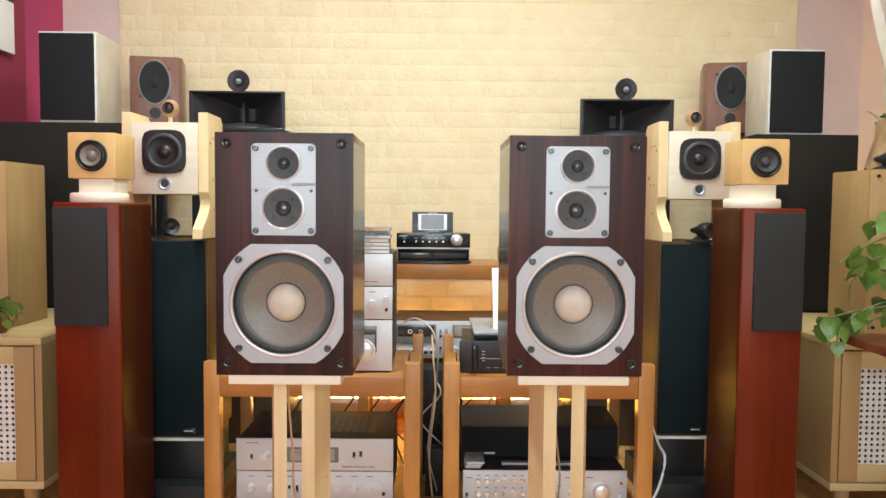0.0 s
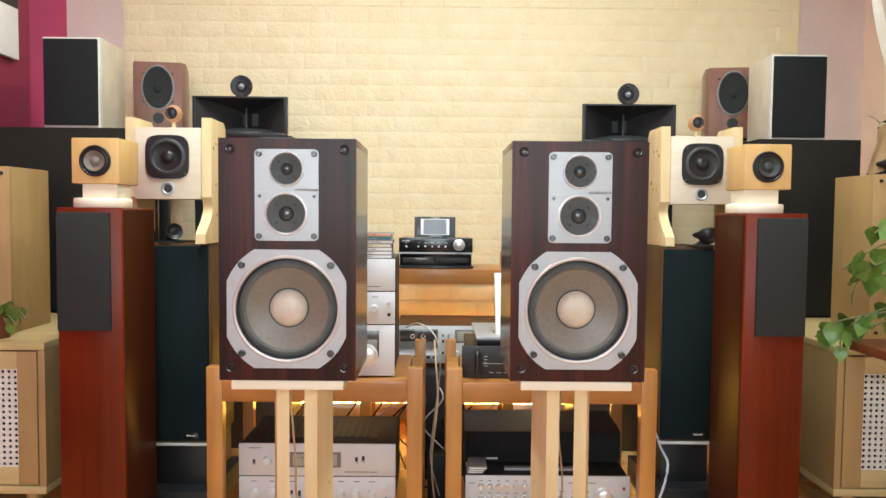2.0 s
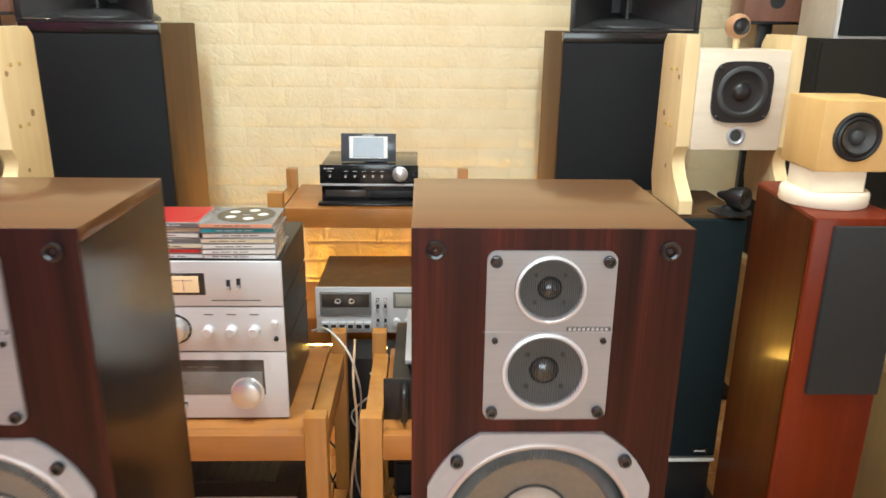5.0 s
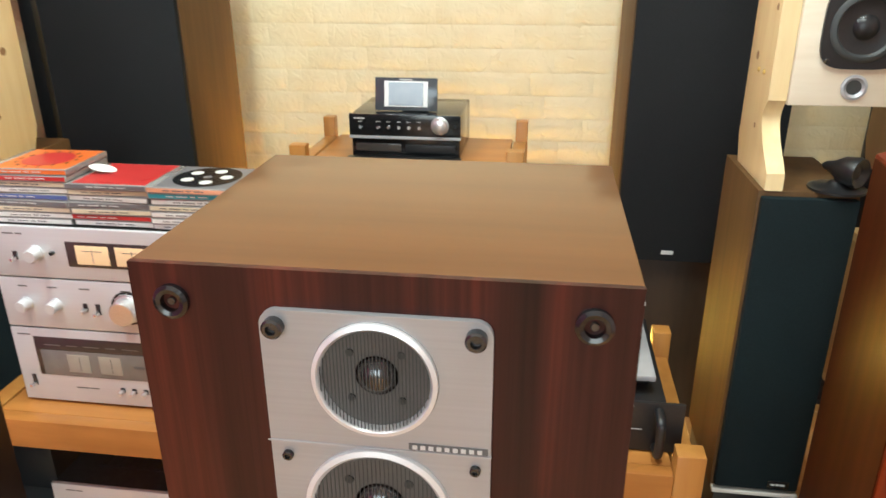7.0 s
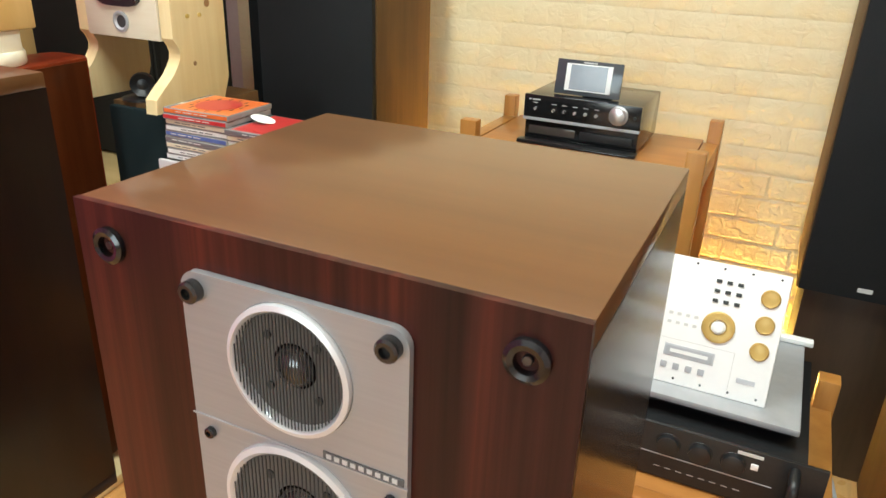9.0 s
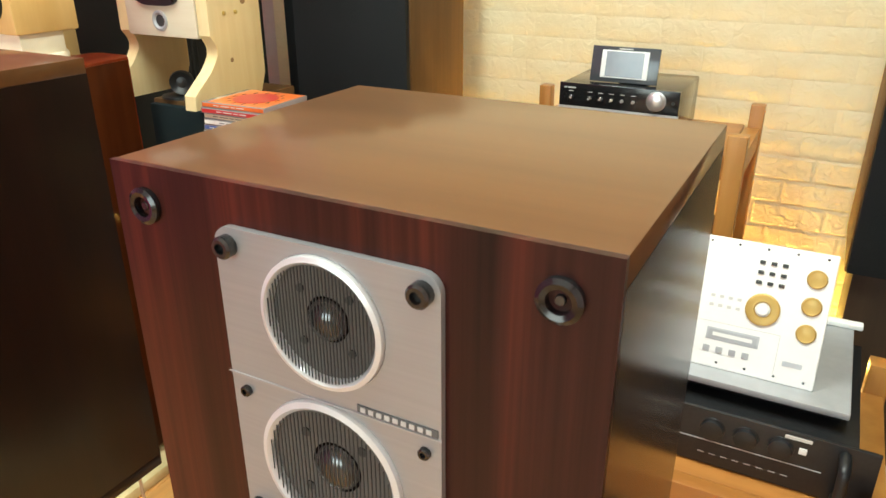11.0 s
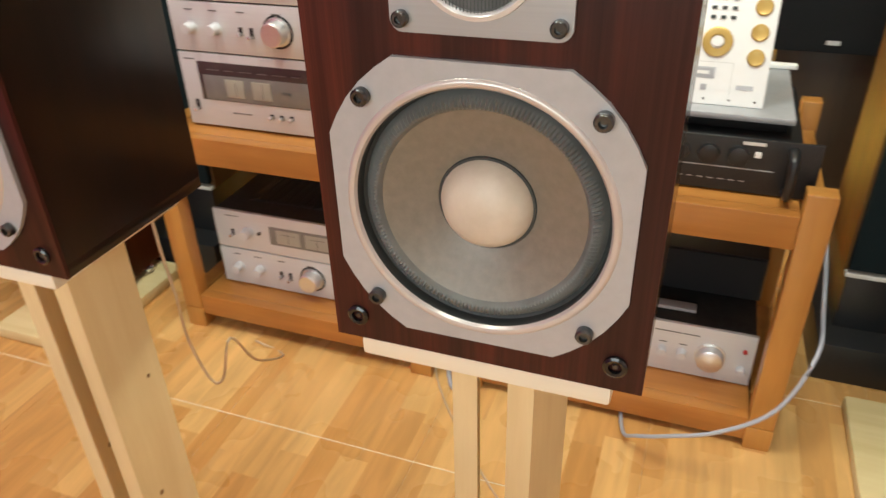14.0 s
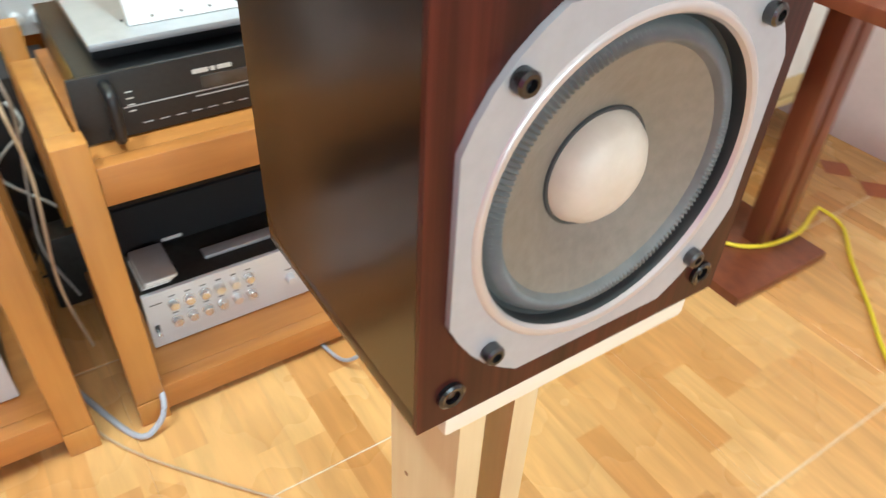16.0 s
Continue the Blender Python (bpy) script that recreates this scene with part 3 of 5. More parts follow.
            part("socket_pin", cyl((cx + sx * 0.1075, y + 0.002, zz), 0.0022, 0.004), SCREWM, peg)
    return sp


Z_PLATE = 0.6395
monitor(0.1495, 1.40, Z_PLATE)
monitor(-0.4045, 1.392, Z_PLATE)


def speaker_stand(x0, x1, y, s):
    """Top board, two uprights and a base; s is +1 where the slim upright stands to the east."""
    cx = (x0 + x1) / 2
    st = thing("speaker_stand", (cx, y + 0.1, 0), "pale planed pine loudspeaker stand with two uprights", "stand", "loudspeaker stands")
    part("top_board", bx(x0, x1, y + 0.001, y + 0.2, Z_PLATE - 0.019, Z_PLATE - 0.0005, 0.0035), PALE_X, st)
    for o, v in ((-0.047, -0.0205), (0.0085, 0.0205)):
        # the two planks splay a little towards the back
        a0, a1 = sorted((cx + s * o, cx + s * (o + 0.0255)))
        up = part("upright", prism([(a0, y + 0.062), (a1, y + 0.062), (a1 + s * v, y + 0.137), (a0 + s * v, y + 0.137)], "z", 0.022, Z_PLATE - 0.019, 0.002), PALE, st)
        for kz, ky, kr in ((0.46, 0.118, 0.0028), (0.265, 0.088, 0.0042)):
            part("knot", cyl(((a1 if s < 0 else a0) + s * v * (ky - 0.062) / 0.075, y + ky, kz + 1.3 * o), kr, 0.0008, (1 if s < 0 else -1, 0, 0), 14), KNOT, up)
    part("base_board", bx(x0 - 0.02, x1 + 0.02, y + 0.004, y + 0.197, 0, 0.022, 0.003), PALE_X, st)
    return st


speaker_stand(0.171, 0.386, 1.40, 1)
speaker_stand(-0.383, -0.168, 1.392, -1)


# ---- wooden racks ----
def rack(x0, x1, y0, y1, posts, shelves, ztop, label, back_lift=0.014):
    rk = thing("audio_rack", ((x0 + x1) / 2, (y0 + y1) / 2, 0), label, "rack", "wooden racks")
    w = posts
    for px, sx in ((x0, 1), (x1, -1)):
        for py, sy in ((y0, 1), (y1, -1)):
            pw = w if sy > 0 else w * 0.78
            a0, a1 = sorted((px, px + sx * pw))
            c0, c1 = sorted((py, py + sy * w * 0.8))
            p = part("post", bx(a0, a1, c0, c1, 0.052, ztop + (back_lift if sy < 0 else 0), 0.003), HONEY, rk)
            part("foot", bx(a0 - 0.001, a1 + 0.001, c0 - 0.001, c1 + 0.001, 0, 0.051, 0.003), HONEY, p)
    for z, th in shelves:
        sh = part("shelf", bx(x0 + w, x1 - w, y0 + 0.03, y1 - 0.005, z - 0.02, z, 0.002), HONEY_X, rk)
        part("front_rail", bx(x0 + w, x1 - w, y0 + 0.003, y0 + 0.03, z - th, z + 0.0005, 0.003), HONEY_X, sh)
        for px in (x0 + 0.004, x1 - w + 0.004):
            part("side_rail", bx(px, px + w - 0.008, y0 + w * 0.8, y1 - w * 0.8, z - th, z + 0.0003, 0.002), HONEY, sh)
    return rk


rack(-0.640, -0.030, 2.045, 2.46, 0.045, ((0.483, 0.058), (0.089, 0.052)), 0.524, "honey pine rack holding stacked silver hi-fi units")
rack(0.036, 0.632, 2.045, 2.46, 0.045, ((0.483, 0.058), (0.068, 0.052)), 0.524, "honey pine rack holding a black power amplifier")
rack(-0.295, 0.312, 2.855, 3.20, 0.044, ((0.742, 0.058), (0.392, 0.085)), 0.79, "honey pine rack with a cassette deck and mini system", 0.01)


# ---- hi-fi units ----
def knob(cx, y, cz, r, h, parent, mat=SILVER, name="knob"):
    k = part(name, lathe([(r * 1.15, 0), (r * 1.12, h * 0.12), (r, h * 0.14), (r * 0.96, h * 0.92), (r * 0.86, h), (0, h)], (cx, y, cz), n=28), mat, parent)
    return k


def toggle(cx, y, cz, parent, h=0.016):
    s = part("switch_slot", bx(cx - 0.004, cx + 0.004, y - 0.0015, y, cz - h / 2, cz + h / 2, 0.0006), BLACK, parent)
    part("lever", bx(cx - 0.003, cx + 0.003, y - 0.014, y - 0.001, cz - h / 2 + 0.001, cz - h / 2 + 0.007, 0.0012), CHROME, s)


def bars(x, y, z, widths, parent, mat=INK, h=0.0022, gap=0.003):
    for w in widths:
        part("print_bar", bx(x, x + w, y - 0.0006, y, z, z + h, 0), mat, parent)
        x += w + gap


def unit(name, x0, x1, y, z0, z1, dep, label, category, top=DARKTOP):
    u = thing(name, ((x0 + x1) / 2, y + dep / 2, z0), label, category)
    part("case", bx(x0 + 0.004, x1 - 0.004, y + 0.008, y + dep, z0 + 0.004, z1 - 0.001, 0.002), top, u)
    f = part("front_panel", bx(x0, x1, y, y + 0.0085, z0 + 0.002, z1, 0.0018), SILVER, u, "brushed silver front")
    for px in (x0 + 0.04, x1 - 0.06):
        for py in (y + 0.03, y + dep - 0.05):
            part("foot", cyl((px, py, z0 + 0.005), 0.012, 0.005, (0, 0, -1), 16), BLACK, u)
    return u, f


AX0, AX1, AY = -0.563, -0.114, 2.110


def meter_unit(x0, x1, y, z0, z1, dep, face=METERS, say="silver power amplifier with lit twin level meters"):
    u, f = unit("meter_amplifier", x0, x1, y, z0, z1, dep, say, "amplifier")
    zc = (z0 + z1) / 2
    w = part("meter_window", bx(x0 + 0.140, x0 + 0.300, y - 0.001, y + 0.002, zc - 0.022, zc + 0.024, 0.002), SMOKE if face is METERS else GREYDIAL, f)
    part("meter_face", bx(x0 + 0.158, x0 + 0.217, y - 0.0018, y - 0.001, zc - 0.016, zc + 0.018, 0.0005), face, w)
    part("meter_face", bx(x0 + 0.229, x0 + 0.288, y - 0.0018, y - 0.001, zc - 0.016, zc + 0.018, 0.0005), face, w)
    for mx in (0.1875, 0.2585):
        part("needle", bx(x0 + mx - 0.0005, x0 + mx + 0.0005, y - 0.0024, y - 0.0019, zc - 0.012, zc + 0.012, 0), INK, w)
        part("scale", bx(x0 + mx - 0.018, x0 + mx + 0.018, y - 0.0022, y - 0.0019, zc + 0.008, zc + 0.009, 0), INK, w)
    knob(x0 + 0.085, y, zc, 0.012, 0.02, f)
    screw((x0 + 0.115, y, zc + 0.002), 0.004, f, "jack")
    toggle(x0 + 0.045, y, zc - 0.006, f)
    toggle(x0 + 0.345, y, zc, f, 0.02)
    toggle(x0 + 0.365, y, zc + 0.003, f, 0.02)
    bars(x0 + 0.03, y, z1 - 0.014, (0.02, 0.012), f)
    bars(x0 + 0.31, y, z0 + 0.013, (0.03, 0.04, 0.02), f)
    vent = part("vent", bx(x0 + 0.06, x1 - 0.06, y + 0.06, y + dep - 0.06, z1 - 0.0012, z1 + 0.0005, 0), BLACK, u)
    for k in range(14):
        vx = x0 + 0.07 + k * (x1 - x0 - 0.14) / 14
        part("vent_slat", bx(vx, vx + 0.012, y + 0.065, y + dep - 0.065, z1 + 0.0005, z1 + 0.002, 0), DARKTOP, vent)
    return u


def control_unit(x0, x1, y, z0, z1, dep):
    u, f = unit("control_amplifier", x0, x1, y, z0, z1, dep, "silver control amplifier with a large volume knob", "amplifier")
    zc = (z0 + z1) / 2
    s = part("volume_scale", lathe([(0.031, 0), (0.031, 0.0012), (0, 0.0012)], (x0 + 0.235, y, zc + 0.002), n=36), BLACK, f)
    for k in range(11):
        a = radians(-40 + 26 * k)
        screw((x0 + 0.235 + 0.0275 * math.cos(a), y - 0.0012, zc + 0.002 + 0.0275 * math.sin(a)), 0.0012, s, "tick", PALEINK, h=0.0006)
    knob(x0 + 0.235, y - 0.001, zc + 0.002, 0.0235, 0.026, f, CHROME, "volume_knob")
    for kx in (0.045, 0.10, 0.30, 0.345, 0.39):
        knob(x0 + kx, y, zc, 0.0105, 0.019, f)
    toggle(x0 + 0.155, y, zc - 0.002, f)
    toggle(x0 + 0.178, y, zc - 0.004, f, 0.02)
    knob(x0 + 0.43, y, zc + 0.016, 0.006, 0.012, f)
    screw((x0 + 0.432, y, zc - 0.018), 0.005, f, "headphone_jack", BLACK)
    for kx in (0.035, 0.09, 0.15, 0.225, 0.292, 0.337, 0.382):
        bars(x0 + kx, y, zc + 0.032, (0.018,), f)
    return u


meter_unit(AX0, AX1, AY, 0.734, 0.828, 0.30)
control_unit(AX0, AX1, AY, 0.637, 0.733, 0.30)

tun, tf = unit("tuner", AX0, AX1, AY, 0.486, 0.636, 0.30, "silver stereo tuner with dark dial and two meters", "tuner")
part("dial_window", bx(AX0 + 0.04, AX1 - 0.045, AY - 0.001, AY + 0.002, 0.542, 0.620, 0.002), SMOKE, tf)
dial = part("meter_panel", bx(AX0 + 0.05, AX1 - 0.05, AY - 0.002, AY - 0.0008, 0.544, 0.594, 0.001), GREYDIAL, tf, "grey lower dial panel")
for mx in (0.100, 0.160):
    part("meter", bx(AX0 + mx, AX0 + mx + 0.042, AY - 0.003, AY - 0.0018, 0.552, 0.588, 0.001), METERPALE, dial, "cream meter")
    part("needle", bx(AX0 + mx + 0.023, AX0 + mx + 0.024, AY - 0.0034, AY - 0.0029, 0.556, 0.584, 0), INK, dial)
part("lamp", bx(AX0 + 0.225, AX0 + 0.245, AY - 0.003, AY - 0.0018, 0.568, 0.573, 0), INK, dial)
bars(AX0 + 0.06, AY - 0.001, 0.604, (0.03, 0.02, 0.03, 0.02, 0.03, 0.02, 0.03), tf, GREYINK, 0.0012, 0.012)
knob(AX1 - 0.082, AY, 0.548, 0.030, 0.022, tf, CHROME, "tuning_knob")
toggle(AX0 + 0.025, AY, 0.530, tf, 0.022)
for k in range(3):
    toggle(AX0 + 0.195 + 0.022 * k, AY, 0.520, tf, 0.01)
bars(AX0 + 0.105, AY, 0.518, (0.024, 0.016), tf)
bars(AX0 + 0.012, AY, 0.622, (0.024,), tf)

meter_unit(-0.570, -0.110, 2.120, 0.186, 0.283, 0.30, METERPALE, "silver power amplifier with unlit twin level meters")
control_unit(-0.570, -0.110, 2.120, 0.091, 0.185, 0.30)

# compact discs on the silver stack
CDS = {"orange": (0.75, 0.16, 0.03), "red": (0.52, 0.03, 0.03), "white": (0.76, 0.76, 0.74), "teal": (0.03, 0.30, 0.36), "grey": (0.16, 0.16, 0.17), "peach": (0.78, 0.38, 0.24), "cream": (0.70, 0.62, 0.46), "blue": (0.08, 0.14, 0.38)}
CDM = {k: surface("cd_" + k, v, tuple(x * 0.9 for x in v), 0.35, wear=0.06, coat=0.4) for k, v in CDS.items()}
CLEAR = surface("clear_case_edge", (0.34, 0.33, 0.32), (0.28, 0.27, 0.26), 0.15, wear=0.1, coat=0.5)


def cd_case(cx, y, z, turn, spine, top):
    c = thing("cd_case", (cx, y + 0.0625, z), "compact disc case with a %s spine in a stack" % spine, "compact disc", "compact disc cases")
    part("case", bx(cx - 0.071, cx + 0.071, y, y + 0.125, z + 0.0003, z + 0.0100, 0.0008), CLEAR, c)
    s = part("spine", bx(cx - 0.069, cx + 0.069, y - 0.0006, y + 0.001, z + 0.0018, z + 0.0085, 0), CDM[spine], c)
    ink = PALEINK if spine in ("red", "grey", "teal", "blue", "orange") else INK
    x = cx - 0.06 + 0.03 * random.random()
    for w in (0.012, 0.02, 0.009, 0.016):
        part("print_bar", bx(x, x + w, y - 0.001, y - 0.0006, z + 0.0044, z + 0.0059, 0), ink, s)
        x += w + 0.004
    cov = part("cover", bx(cx - 0.058, cx + 0.069, y + 0.003, y + 0.122, z + 0.0098, z + 0.0104, 0), CDM[top], c)
    c.rotation_euler = (0, 0, radians(turn))
    return c, cov


for cx, y, colors in ((-0.197, 2.120, ["white", "white", "white", "cream", "white", "teal", "peach"]),
                      (-0.338, 2.122, ["white", "red", "cream", "grey", "white", "cream", "grey"]),
                      (-0.480, 2.121, ["white", "white", "cream", "grey", "blue", "white", "cream", "red", "orange"])):
    for k, col in enumerate(colors):
        last = k == len(colors) - 1
        top = {"peach": "grey", "orange": "orange"}.get(col, "red") if last else "grey"
        c, cov = cd_case(cx + random.uniform(-0.003, 0.003), y + random.uniform(-0.002, 0.004), 0.829 + 0.0106 * k, random.uniform(-2.5, 2.5), col, top)
        if last:
            zt = 0.829 + 0.0106 * k + 0.0105
            if top == "grey":
                part("disc", lathe([(0.008, 0), (0.008, 0.0005), (0.056, 0.0005), (0.056, 0)], (cx + 0.006, y + 0.0625, zt), (0, 0, 1)), BLACK_GLOSS, c, "black printed disc")
                for k2 in range(5):
                    a = k2 * 1.26
                    part("print_blot", cyl((cx + 0.006 + 0.033 * math.cos(a), y + 0.0625 + 0.033 * math.sin(a), zt + 0.0005), 0.011, 0.0003, (0, 0, 1), 9), PALEINK, c)
            elif top == "red":
                part("disc", cyl((cx + 0.006, y + 0.0625, zt), 0.056, 0.0005, (0, 0, 1), 40), CDM["red"], c, "dark red disc")
                part("sticker", cyl((cx - 0.045, y + 0.07, zt + 0.006), 0.022, 0.0005, (0.25, 0.1, 1), 24), PAPER, c, "white paper tab")
            else:
                part("artwork", cyl((cx + 0.006, y + 0.0625, zt), 0.042, 0.0005, (0, 0, 1), 30), CDM["red"], c, "red sun on an orange cover")
                for k2 in range(14):
                    a = 2 * math.pi * k2 / 14
                    px, py = cx + 0.006 + 0.049 * math.cos(a), y + 0.0625 + 0.049 * math.sin(a)
                    part("ray", bx(px - 0.0015, px + 0.0015, py - 0.005, py + 0.005, zt, zt + 0.0004, 0), BLACK, c)

# cassette deck and mini system on the tall rack
dk, df = unit("cassette_deck", -0.150, 0.280, 2.750, 0.392, 0.536, 0.30, "silver cassette deck with twin level meters", "cassette deck", BROWN_SIDE)
DY = 2.750
door = part("tape_door", bx(-0.138, 0.012, DY - 0.006, DY + 0.002, 0.452, 0.524, 0.003), GREYDIAL, df, "dark smoked tape door")
part("window", bx(-0.132, 0.006, DY - 0.0075, DY - 0.0058, 0.478, 0.518, 0.001), SMOKE, door)
for hx in (-0.085, -0.045):
    part("reel_hub", lathe([(0.009, 0), (0.009, 0.002), (0.005, 0.002), (0.004, 0)], (hx, DY - 0.0074, 0.497), n=16), CHROME, door)
for k in range(6):
    key = part("piano_key", bx(-0.134 + 0.0245 * k, -0.113 + 0.0245 * k, DY - 0.010, DY + 0.001, 0.408, 0.430, 0.002), SILVER, df)
    part("key_mark", bx(-0.131 + 0.0245 * k, -0.116 + 0.0245 * k, DY - 0.0105, DY - 0.0099, 0.412, 0.424, 0), BLACK, key)
for zz in (0.50, 0.475, 0.43):
    for kx in (0.03, 0.052):
        toggle(kx, DY, zz, df, 0.018 if zz < 0.48 else 0.008)
mw = part("meter_window", bx(0.075, 0.245, DY - 0.001, DY + 0.002, 0.472, 0.522, 0.001), GREYDIAL, df)
for mx in (0.083, 0.165):
    part("meter", bx(mx, mx + 0.07, DY - 0.002, DY - 0.0008, 0.479, 0.516, 0.001), METERPALE, mw, "cream meter")
for kx in (0.085, 0.12, 0.16, 0.2, 0.24):
    knob(kx, DY, 0.430, 0.011, 0.016, df)

mini = thing("mini_system", (0.0, 3.03, 0.742), "black mini hi-fi with an open flap and silver knob", "mini system")
MY, MX0, MX1 = 2.918, -0.148, 0.146
part("case", bx(MX0 + 0.003, MX1 - 0.003, MY + 0.01, MY + 0.25, 0.748, 0.861, 0.004), BLACK_GLOSS, mini)
mf = part("front_panel", bx(MX0, MX1, MY, MY + 0.011, 0.806, 0.863, 0.002), BLACK_GLOSS, mini)
part("trim_strip", bx(MX0, MX1, MY - 0.002, MY + 0.01, 0.799, 0.806, 0.001), FRAME_GREY, mini, "grey metal strip")
part("tape_slot", bx(MX0 + 0.015, -0.012, MY + 0.006, MY + 0.0098, 0.764, 0.784, 0.001), SMOKE, mini)
part("disc_tray", bx(0.0, MX1 - 0.015, MY + 0.004, MY + 0.0098, 0.764, 0.783, 0.001), BLACK, mini)
part("open_flap", bx(MX0 - 0.004, MX1 + 0.002, MY - 0.03, MY + 0.004, 0.745, 0.7495, 0.0015), BLACK_GLOSS, mini, "flap folded down in front")
for fx in (MX0 + 0.03, MX1 - 0.03):
    part("foot", cyl((fx, MY + 0.03, 0.748), 0.012, 0.006, (0, 0, -1), 14), RUBBER, mini)
    part("foot", cyl((fx, MY + 0.21, 0.748), 0.012, 0.006, (0, 0, -1), 14), RUBBER, mini)
knob(0.092, MY, 0.836, 0.0205, 0.018, mf, CHROME, "volume_knob")
for kx in (-0.118, -0.07, -0.043, -0.016, 0.011, 0.038):
    knob(kx, MY, 0.829, 0.0036, 0.008, mf, CHROME, "button")
    bars(kx - 0.006, MY, 0.843, (0.012,), mf, PALEINK, 0.0012)
bars(-0.135, MY, 0.850, (0.006, 0.02), mf, PALEINK, 0.003)
screw((0.132, MY, 0.835), 0.004, mf, "jack", RUBBER)
part("front_flap", bx(MX0 - 0.003, MX1 + 0.003, MY - 0.028, MY - 0.001, 0.7488, 0.7535, 0.001), BLACK, mini, "open black flap")
sc = thing("display_screen", (-0.005, 2.97, 0.8615), "small upright display in a white frame on the mini system", "screen")
tilt = Matrix.Translation((-0.005, 2.965, 0.864)) @ Matrix.Rotation(radians(-10), 4, "X")


def tilted(bm):
    bmesh.ops.transform(bm, matrix=tilt, verts=bm.verts)
    return bm


part("panel", tilted(bx(-0.083, 0.083, 0, 0.006, 0, 0.085, 0.001)), SCREEN_EDGE, sc)
part("white_frame", tilted(bx(-0.058, 0.058, -0.002, 0.0, 0.010, 0.076, 0.001)), WHITE, sc)
part("screen_glass", tilted(bx(-0.046, 0.046, -0.0026, -0.0019, 0.013, 0.073, 0)), SCREEN, sc)
part("print_bar", tilted(bx(-0.017, 0.017, -0.0012, 0.0, 0.0785, 0.0815, 0)), PALEINK, sc)
part("prop", bx(-0.02, 0.05, 2.985, 3.08, 0.8625, 0.885, 0.003), BLACK, sc)

# power amplifier, silver lid box and white panel
pa = thing("power_amplifier", (0.325, 2.3, 0.4835), "black rack power amplifier with two front handles", "amplifier")
PY = 2.106
part("case", bx(0.098, 0.580, PY + 0.006, 2.44, 0.489, 0.560, 0.002), BLACK, pa)
pf = part("front_panel", bx(0.081, 0.604, PY, PY + 0.006, 0.486, 0.578, 0.0015), BLACK, pa)
for hx in (0.124, 0.563):
    part("handle", tube([(hx, PY, 0.496), (hx, PY - 0.026, 0.499), (hx, PY - 0.033, 0.512), (hx, PY - 0.033, 0.548), (hx, PY - 0.026, 0.561), (hx, PY, 0.564)], 0.0075, 10), BLACK, pa)
for kx in (0.395, 0.440, 0.485):
    knob(kx, PY, 0.549, 0.0155, 0.008, pf, BLACK)
part("label_plate", bx(0.488, 0.522, PY - 0.001, PY, 0.568, 0.573, 0), PALEINK, pf)
part("power_lamp", bx(0.508, 0.518, PY - 0.002, PY, 0.548, 0.558, 0.001), WHITE, pf)
bars(0.235, PY, 0.553, (0.022, 0.006, 0.02), pf, PALEINK, 0.006)
part("display", bx(0.245, 0.315, PY - 0.001, PY + 0.001, 0.528, 0.548, 0.001), SMOKE, pf)
bars(0.235, PY, 0.520, (0.09,), pf, FRAME_GREY, 0.0015)
part("groove", bx(0.14, 0.54, PY - 0.0008, PY, 0.5265, 0.5278, 0), FRAME_GREY, pf)
for k in range(8):
    bars(0.16 + k * 0.022, PY, 0.500, (0.013,), pf, FRAME_GREY, 0.0012)
    bars(0.38 + k * 0.016, PY, 0.505, (0.009,), pf, FRAME_GREY, 0.0012)
for k in range(4):
    bars(0.146, PY, 0.520 + 0.009 * k, (0.009,), pf, PALEINK, 0.0015)
for fx in (0.13, 0.52):
    part("foot", cyl((fx, 2.2, 0.489), 0.012, 0.0055, (0, 0, -1), 14), RUBBER, pa)
    part("foot", cyl((fx, 2.42, 0.489), 0.012, 0.0055, (0, 0, -1), 14), RUBBER, pa)

lb = thing("flat_player", (0.35, 2.32, 0.5605), "flat grey silver unit lying on the power amplifier", "player")
part("base", bx(0.130, 0.556, 2.19, 2.436, 0.5605, 0.586, 0.002), BLACK, lb)
part("lid", bx(0.124, 0.562, 2.156, 2.44, 0.586, 0.597, 0.003), GREYTOP, lb, "smooth grey silver lid")
part("hinge", bx(0.50, 0.574, 2.418, 2.436, 0.5975, 0.606, 0.002), WHITE, lb)

wp = thing("white_control_panel", (0.338, 2.2, 0.5975), "white panel with gold knobs leaning back on the flat unit", "control panel")
tilt = Matrix.Translation((0.338, 2.190, 0.5978)) @ Matrix.Rotation(radians(-24), 4, "X")
PANEL_LINE = surface("grey_panel_line", (0.50, 0.51, 0.54), (0.44, 0.45, 0.48), 0.4, wear=0.05)
part("panel", tilted(bx(-0.153, 0.174, 0, 0.011, 0, 0.198, 0.003)), WHITE, wp)
for k in range(3):
    part("gold_knob", tilted(lathe([(0.0138, 0), (0.0138, 0.0022), (0.0120, 0.0040), (0.0105, 0.0034), (0, 0.0036)], (0.1505, 0, 0.079 + 0.040 * k), n=28)), GOLD, wp)
ring = part("gold_ring", tilted(lathe([(0.024, 0), (0.024, 0.003), (0.021, 0.0042), (0.0125, 0.0036), (0.0105, 0)], (0.088, 0, 0.101), n=40)), GOLD, wp)
part("jog_button", tilted(cyl((0.088, 0.0, 0.101), 0.0085, 0.006)), WHITE, ring)
for i in range(3):
    for j in range(3):
        part("key", tilted(bx(0.0715 + 0.0155 * i, 0.0795 + 0.0155 * i, -0.002, 0, 0.1375 + 0.015 * j, 0.1430 + 0.015 * j, 0.0006)), RUBBER, wp)
